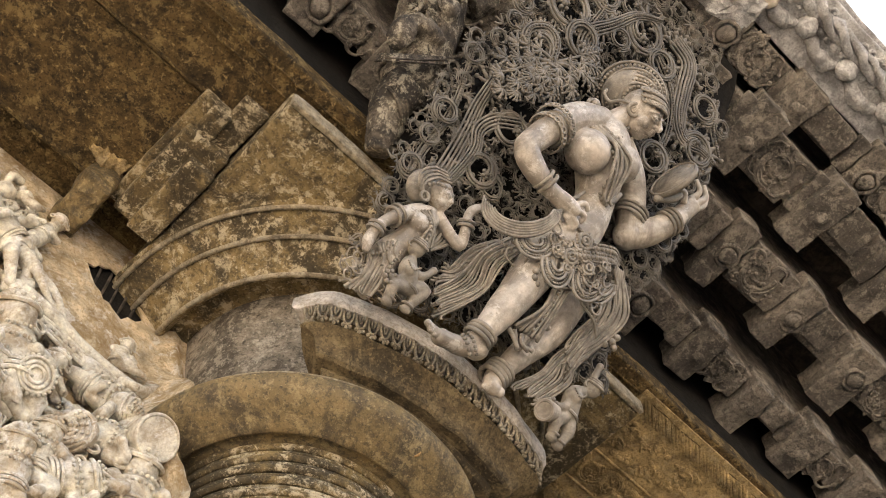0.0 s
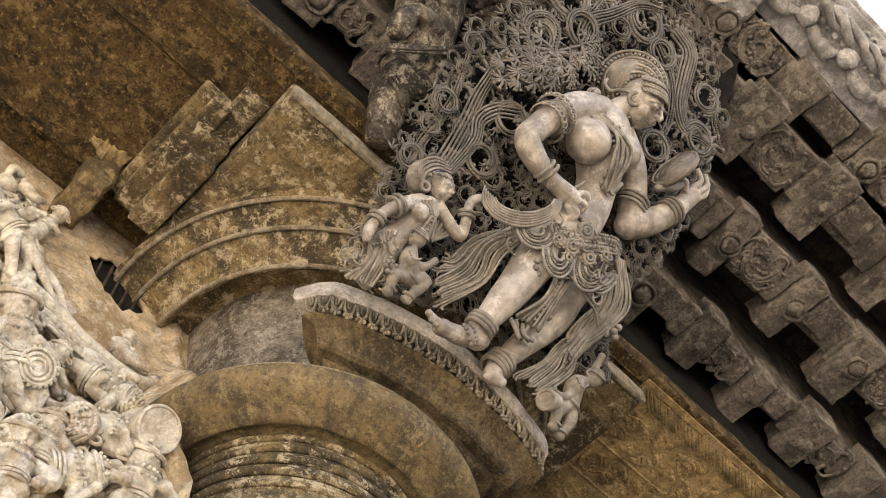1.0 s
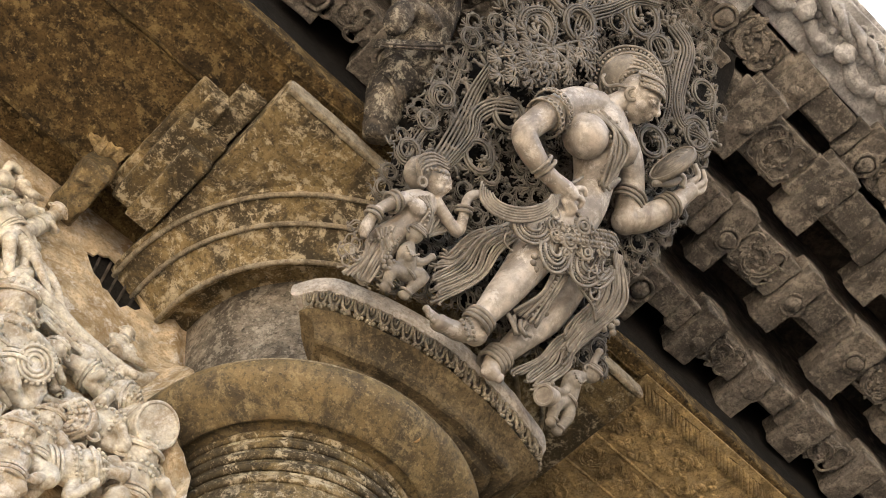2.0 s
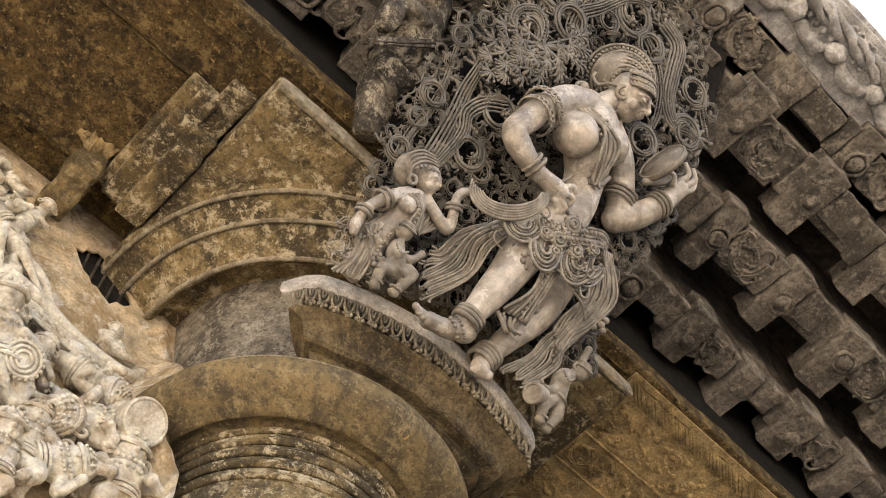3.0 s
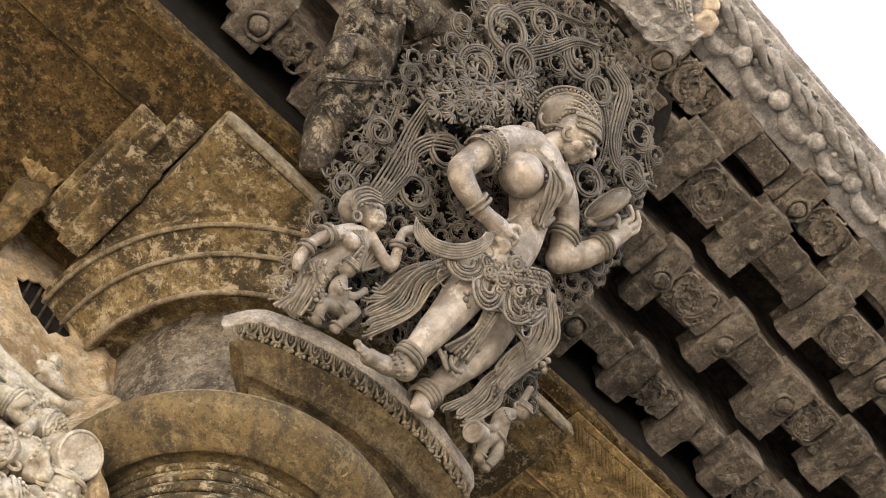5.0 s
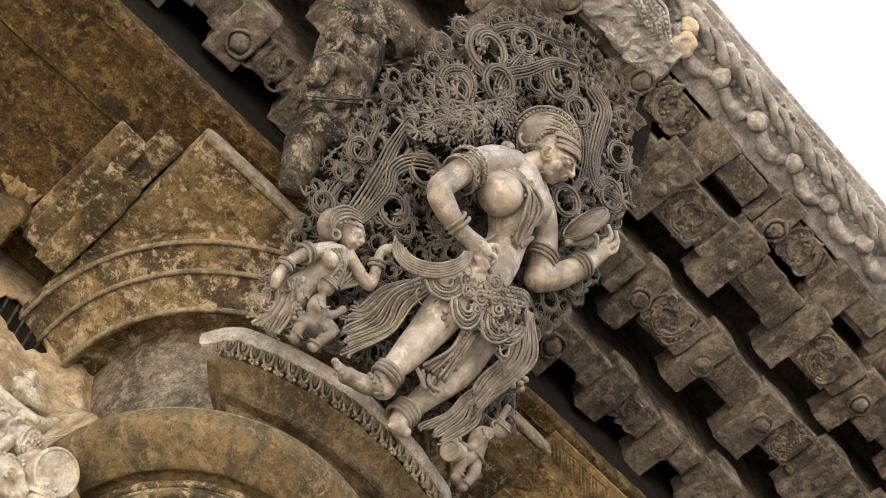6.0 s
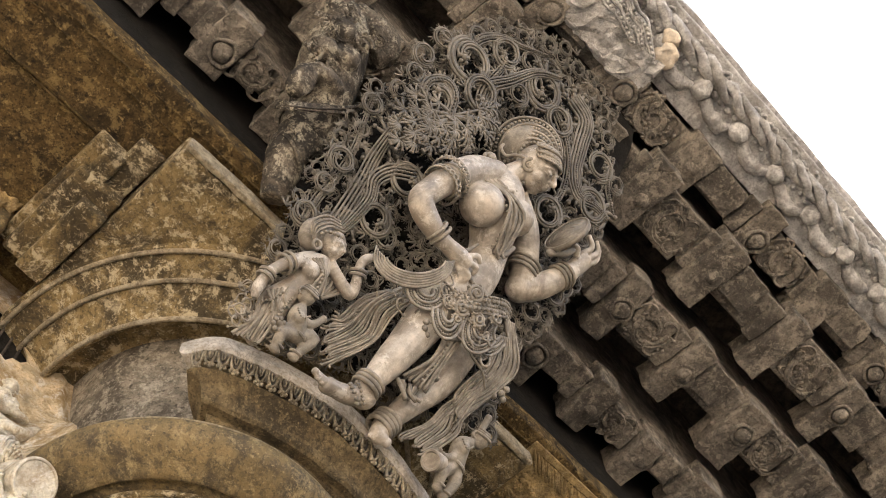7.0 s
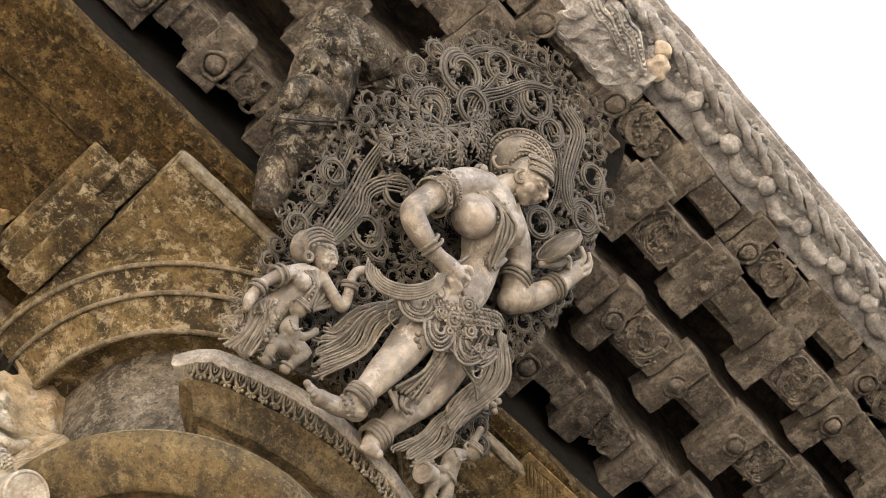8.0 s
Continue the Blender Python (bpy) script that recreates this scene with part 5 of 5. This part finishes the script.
# broken corner block; a pale lump stands in for light through the break
broken = thing("broken_block", "broken grey carved stone block with a pale lump for light", "block", m=pose(1.13, 0.08, 4.74))
part("body", grid_box(-0.30, 0.0, -0.04, 0.03, 0.11, 0.02, 0.014, 0.016, 24.0, 0.01), RIMD, broken)
bm = bmesh.new()
for line in ([(-0.249, -0.012, -0.048), (-0.210, -0.002, -0.048), (-0.177, -0.005, -0.048), (-0.121, 0.009, -0.048), (-0.088, 0.017, -0.048)], [(-0.178, -0.046, -0.048), (-0.140, -0.034, -0.048), (-0.108, -0.036, -0.048), (-0.067, -0.016, -0.048), (-0.018, 0.008, -0.048)], [(-0.214, -0.029, -0.048), (-0.177, -0.027, -0.048), (-0.141, -0.012, -0.048), (-0.101, -0.012, -0.048), (-0.062, 0.011, -0.048)]):
    flow(bm, line, 3, 0.022, 0.0042)
    beads(bm, [(p[0] + 0.012, p[1] + 0.004, p[2]) for p in line], 0.006, 1.9)
part("strand", bm, RIMD, broken, "carved beaded strands", smooth=True)
bm = bmesh.new()
ball(bm, (0.008, -0.022, -0.028), 0.034, 14, (1.0, 1.1, 0.5))
ball(bm, (-0.015, -0.062, -0.016), 0.028, 14, (1, 0.8, 0.6))
for v in bm.verts:
    v.co += noise.noise_vector(v.co * 50) * 0.012
part("light_lump", bm, BREAKLIGHT, broken, "pale lump standing in for bright light at the break")

# ---- second bracket figure, worn and lichen-stained ----
bm = bmesh.new()
tube(bm, [(-0.529, 0.843, -0.115, 0.030), (-0.478, 0.786, -0.115, 0.062), (-0.452, 0.702, -0.115, 0.078), (-0.429, 0.628, -0.115, 0.074), (-0.409, 0.561, -0.115, 0.066), (-0.407, 0.494, -0.115, 0.055)], sides=16)
tube(bm, [(-0.409, 0.487, -0.105, 0.052), (-0.410, 0.426, -0.105, 0.046), (-0.396, 0.378, -0.105, 0.040), (-0.378, 0.317, -0.105, 0.028)], sides=16)
tube(bm, [(-0.387, 0.602, -0.110, 0.050), (-0.376, 0.546, -0.110, 0.045), (-0.386, 0.471, -0.110, 0.042)], sides=16)
tube(bm, [(-0.488, 0.845, -0.110, 0.030), (-0.410, 0.841, -0.110, 0.042), (-0.369, 0.831, -0.110, 0.038), (-0.389, 0.781, -0.110, 0.030)], sides=16)
for p, r, q in (((-0.494, 0.552, -0.050), 0.030, (1, 1.6, 1)), ((-0.449, 0.601, -0.050), 0.030, (1.5, 0.8, 1)), ((-0.441, 0.679, -0.050), 0.032, (1, 1, 1)), ((-0.496, 0.656, -0.050), 0.030, (1, 1, 1)), ((-0.484, 0.730, -0.050), 0.030, (1, 1, 1)), ((-0.481, 0.595, -0.050), 0.025, (1, 1, 1))):
    ball(bm, p, r, 14, q)
second = fused(bm, 0.0035, 3, 0.003)
for k, (c, r) in enumerate((((-0.496, 0.717, -0.035), 0.026), ((-0.439, 0.733, -0.035), 0.024), ((-0.537, 0.700, -0.035), 0.022), ((-0.452, 0.678, -0.035), 0.022), ((-0.462, 0.628, -0.035), 0.020), ((-0.519, 0.622, -0.035), 0.022), ((-0.414, 0.771, -0.035), 0.020), ((-0.495, 0.770, -0.035), 0.022))):
    scroll(second, c, r, 1 if k % 2 else -1, k * 1.3, leaves=7, thick=0.15, rng=rng)
for k in range(4):
    tube(second, [(p[0], p[1] - 0.007 * k, p[2] + 0.002 * k) for p in ((-0.490, 0.525, -0.130), (-0.495, 0.477, -0.045), (-0.442, 0.517, -0.030), (-0.384, 0.582, -0.050), (-0.343, 0.658, -0.100))], 0.004, sides=6)
for k in range(3):
    torus(second, Vector((-0.409, 0.418, -0.105)) + Vector((0, 0.012 * k, 0)), 0.050, 0.005, (0.5, 0.8, 0.1), 26, 6)
second_ob = part("worn_bracket_figure", second, LICHEN)
second_ob.matrix_world = SLAB
tagged(second_ob, "worn lichen-stained stone bracket figure tied with wire", "statue")
bm = bmesh.new()
tube(bm, [(-0.490, 0.519, -0.130), (-0.495, 0.462, -0.035), (-0.440, 0.504, -0.020), (-0.380, 0.577, -0.040), (-0.351, 0.617, -0.020)], 0.0022, sides=6)
tube(bm, [(-0.483, 0.515, -0.130), (-0.487, 0.460, -0.035), (-0.431, 0.505, -0.022), (-0.371, 0.576, -0.050)], 0.0018, sides=6)
wire = part("wire", bm, DARKBROWN)
wire.matrix_world = SLAB
tagged(wire, "rusty wire wound round the worn figure", "wire")

# ---- reliefs on the wall ----
WALLX = Matrix(((1, 0, 0, 0), (0, 0, -1, 1.44), (0, 1, 0, 0), (0, 0, 0, 1)))


def face_lump(b, c, r, dx=0.0, dy=-0.25):
    """A head with brow, nose, lips and ears."""
    ball(b, c, r, 16, (0.92, 1.08, 0.95))
    f = Vector((dx, dy, 1)).normalized()
    rt = Vector((0, 1, 0)).cross(f).normalized()
    up = f.cross(rt)
    o = Vector(c)
    def at(x, y, z):
        return o + rt * (x * r) + up * (y * r) + f * (z * r)
    tube(b, [(*at(0, 0.25, 0.86), 0.07 * r), (*at(0, 0, 1.02), 0.12 * r), (*at(0, -0.12, 1.0), 0.16 * r)], sides=6)
    for s in (-1, 1):
        tube(b, [(*at(s * 0.12, 0.30, 0.92), 0.06 * r), (*at(s * 0.38, 0.36, 0.82), 0.08 * r), (*at(s * 0.62, 0.25, 0.62), 0.05 * r)], sides=6)
        ball(b, at(s * 0.34, 0.14, 0.82), 0.14 * r, 8, (1.3, 0.7, 0.8))
        ball(b, at(s * 0.95, 0, 0.1), 0.2 * r, 8, (0.6, 1.3, 0.8))
    tube(b, [(*at(-0.26, -0.42, 0.78), 0.07 * r), (*at(0, -0.40, 0.92), 0.10 * r), (*at(0.26, -0.42, 0.78), 0.07 * r)], sides=6)
    ball(b, at(0, -0.72, 0.62), 0.24 * r, 8)
    return at


def relief_figure(head, r, body, legs, label, seed):
    """A figure in deep relief: crowned head, jewelled trunk, bent limbs. head, body and legs are joints on the wall."""
    g = random.Random(seed)
    b = bmesh.new()
    at = face_lump(b, head, r, g.uniform(-0.4, 0.4), -0.35)
    h, c, l = Vector(head), Vector(body), Vector(legs)
    ax = (c - h).normalized()
    sd = Vector((-ax.y, ax.x, 0))
    tube(b, [(*(h + ax * r * 0.8), r * 0.5), (*(h.lerp(c, 0.5)), r * 1.05), (*c, r * 0.85), (*(c.lerp(l, 0.35)), r * 0.95)], sides=12)
    for s in (-1, 1):
        sh = h.lerp(c, 0.42) + sd * s * r * 0.95
        el = sh + (ax * g.uniform(0.4, 1.4) + sd * s * g.uniform(0.5, 1.2)) * r + Vector((0, 0, g.uniform(0.2, 0.8) * r))
        ha = el + (ax * g.uniform(-1.2, 1.0) - sd * s * g.uniform(0.2, 1.2)) * r + Vector((0, 0, g.uniform(0.2, 0.7) * r))
        tube(b, [(*sh, r * 0.42), (*el, r * 0.34), (*ha, r * 0.26)], sides=9)
        ball(b, ha, r * 0.34, 8)
        kn = c.lerp(l, 0.55) + sd * s * r * g.uniform(0.5, 1.3) + Vector((0, 0, r * g.uniform(0.3, 0.8)))
        ft = l + sd * s * r * g.uniform(0.1, 0.9)
        tube(b, [(*c.lerp(l, 0.25), r * 0.6), (*kn, r * 0.5), (*ft, r * 0.32)], sides=10)
        ball(b, ft, r * 0.36, 8, (1.4, 0.8, 1))
    f = fused(b, max(0.0025, r * 0.075), 2, r * 0.02)
    for k in range(4):
        q = r * (1.0 - 0.16 * k)
        torus(f, h - ax * r * (0.38 + 0.22 * k) + Vector((0, 0, r * 0.1)), q, r * 0.12, ax + Vector((0, 0, -0.4)), 24, 6)
        for j in range(14):
            a = j * 0.4488
            ball(f, h - ax * r * (0.36 + 0.22 * k) + sd * q * math.cos(a) + Vector((0, 0, 1)) * q * math.sin(a), r * 0.12, 6)
    for s in (-1, 1):
        torus(f, h + sd * s * r * 1.0 + ax * r * 0.3 + Vector((0, 0, r * 0.3)), r * 0.28, r * 0.1, (0.3 * s, 0, 1), 14, 6)
    for k in range(2):
        p = h.lerp(c, 0.35 + 0.2 * k)
        beads(f, [p - sd * r * 0.95 + Vector((0, 0, r * 0.5)), p + ax * r * 0.5 + Vector((0, 0, r * 1.25)), p + sd * r * 0.95 + Vector((0, 0, r * 0.5))], r * 0.11)
    for k in range(3):
        torus(f, c + ax * r * 0.25 * k, r * 0.98, r * 0.1, ax, 24, 6)
    ob = part("relief_figure", f, RELIEF)
    ob.matrix_world = WALLX
    tagged(ob, label, "carving", group="wall relief figures")


FIGS = [(((0.470, 3.551, 0.055)), 0.031, ((0.413, 3.571, 0.035)), ((0.338, 3.598, 0.025)), "pale stone relief figure wearing a beaded cap"),
        (((0.417, 3.408, 0.060)), 0.037, ((0.503, 3.471, 0.045)), ((0.513, 3.587, 0.030)), "pale stone relief figure lying with a ringed crown"),
        (((0.543, 3.417, 0.060)), 0.042, ((0.556, 3.340, 0.045)), ((0.560, 3.266, 0.030)), "pale stone relief figure in a hooded cap"),
        (((0.214, 3.578, 0.055)), 0.044, ((0.260, 3.449, 0.045)), ((0.323, 3.391, 0.030)), "pale stone relief figure with a coiled turban"),
        (((0.192, 3.995, 0.020)), 0.020, ((0.157, 3.790, 0.045)), ((0.288, 3.688, 0.040)), "pale stone relief figure striding with bent legs"),
        (((0.371, 3.369, 0.050)), 0.030, ((0.378, 3.283, 0.045)), ((0.382, 3.211, 0.030)), "pale stone relief figure crouching"),
        (((0.324, 3.559, 0.045)), 0.024, ((0.314, 3.459, 0.040)), ((0.297, 3.398, 0.030)), "pale stone relief figure with a round pot"),
        (((0.332, 3.292, 0.055)), 0.034, ((0.349, 3.211, 0.045)), ((0.338, 3.157, 0.030)), "pale stone relief figure beside the wall edge"),
        (((0.461, 3.316, 0.060)), 0.034, ((0.413, 3.288, 0.050)), ((0.372, 3.242, 0.035)), "pale stone relief figure stretched along the ledge"),
        (((0.440, 3.779, 0.022)), 0.016, ((0.433, 3.709, 0.022)), ((0.494, 3.730, 0.018)), "small pale stone relief figure in the upper field"),
        (((0.054, 3.868, 0.030)), 0.030, ((0.128, 3.813, 0.035)), ((0.187, 3.708, 0.030)), "pale stone relief dancer"),
        (((0.220, 3.435, 0.050)), 0.036, ((0.235, 3.351, 0.045)), ((0.261, 3.262, 0.030)), "pale stone relief figure at the wall's far end")]
for k, (h, r, c, l, label) in enumerate(FIGS):
    relief_figure(h, r, c, l, label, 31 + k)

shield = thing("round_shield", "smooth pale stone disc standing proud of the reliefs", "disc", m=WALLX)
bm = bmesh.new()
c = (0.531, 3.470, 0.095)
disc(bm, c, 0.044, 0.05, (0.15, -0.55, 1), 36, 0.046)
part("face", bm, RELIEF, shield)
bm = bmesh.new()
torus(bm, (c[0] + 0.004, c[1] - 0.012, c[2] + 0.021), 0.043, 0.0035, (0.15, -0.55, 1), 36, 6)
part("edge", bm, RELIEF, shield, smooth=True)
medal = thing("medallion", "pale stone medallion with a beaded coil", "carving", m=WALLX)
bm = bmesh.new()
c = (0.295, 3.445, 0.070)
disc(bm, c, 0.034, 0.03, (0.1, -0.5, 1), 30)
part("plate", bm, RELIEF, medal)
bm = bmesh.new()
for k in range(3):
    torus(bm, (c[0], c[1] - 0.008, c[2] + 0.015), 0.033 - 0.009 * k, 0.0035, (0.1, -0.5, 1), 26, 6)
for j in range(22):
    ball(bm, (c[0] + 0.037 * math.cos(j * 0.2856), c[1] - 0.006 + 0.034 * math.sin(j * 0.2856), c[2] + 0.012 + 0.016 * math.sin(j * 0.2856)), 0.0045, 6)
part("coil", bm, RELIEF, medal, smooth=True)

band_thing = thing("relief_band", "pale beaded stone band slanting across the reliefs", "carving", m=WALLX)
bm = bmesh.new()
for off in (0.0, 0.012, 0.03, 0.042):
    tube(bm, [(p[0] + off * 0.7, p[1] + off * 0.7, p[2]) for p in ((0.188, 3.612, 0.045), (0.251, 3.616, 0.045), (0.336, 3.606, 0.042), (0.412, 3.607, 0.038), (0.471, 3.611, 0.030))], 0.0045, sides=6)
beads(bm, [(p[0] + 0.015, p[1] + 0.015, p[2]) for p in ((0.188, 3.610, 0.046), (0.251, 3.614, 0.046), (0.335, 3.605, 0.043), (0.412, 3.605, 0.039), (0.471, 3.609, 0.031))], 0.008, 2.0)
tube(bm, [(*(0.200, 3.691, 0.030), 0.02), (*(0.275, 3.680, 0.034), 0.018), (*(0.365, 3.664, 0.030), 0.014), (*(0.487, 3.665, 0.024), 0.016), (*(0.533, 3.721, 0.018), 0.012)], sides=8)
part("cord", bm, RELIEF, band_thing, smooth=True)

# crowded small carving that fills the field between the figures
fill = bmesh.new()
for k in range(800):
    px, py = rng.uniform(-0.35, 0.56), rng.uniform(3.30, 4.06)
    lim = 0.02 + (4.06 - py) * 0.62 + 0.06
    if px > lim:
        continue
    r = rng.uniform(0.008, 0.022)
    z = rng.uniform(0.004, 0.03)
    kind = rng.random()
    if kind < 0.35:
        scroll(fill, (px, py, z), r, rng.choice((-1, 1)), rng.uniform(0, 6), leaves=5, thick=0.16, rng=rng)
    elif kind < 0.75:
        ball(fill, (px, py, z), r, 9, (rng.uniform(0.7, 1.5), rng.uniform(0.7, 1.4), 1))
    else:
        a = rng.uniform(0, 6.28)
        tube(fill, [(px, py, z, r * 0.6), (px + 0.03 * math.cos(a), py + 0.03 * math.sin(a), z + 0.008, r * 0.7), (px + 0.055 * math.cos(a + 0.5), py + 0.055 * math.sin(a + 0.5), z, r * 0.4)], sides=7)
ob = part("relief_ground", fill, RELIEF, None, smooth=True)
ob.matrix_world = WALLX
tagged(ob, "crowded small pale stone foliage between the relief figures", "carving", kind="stuff")
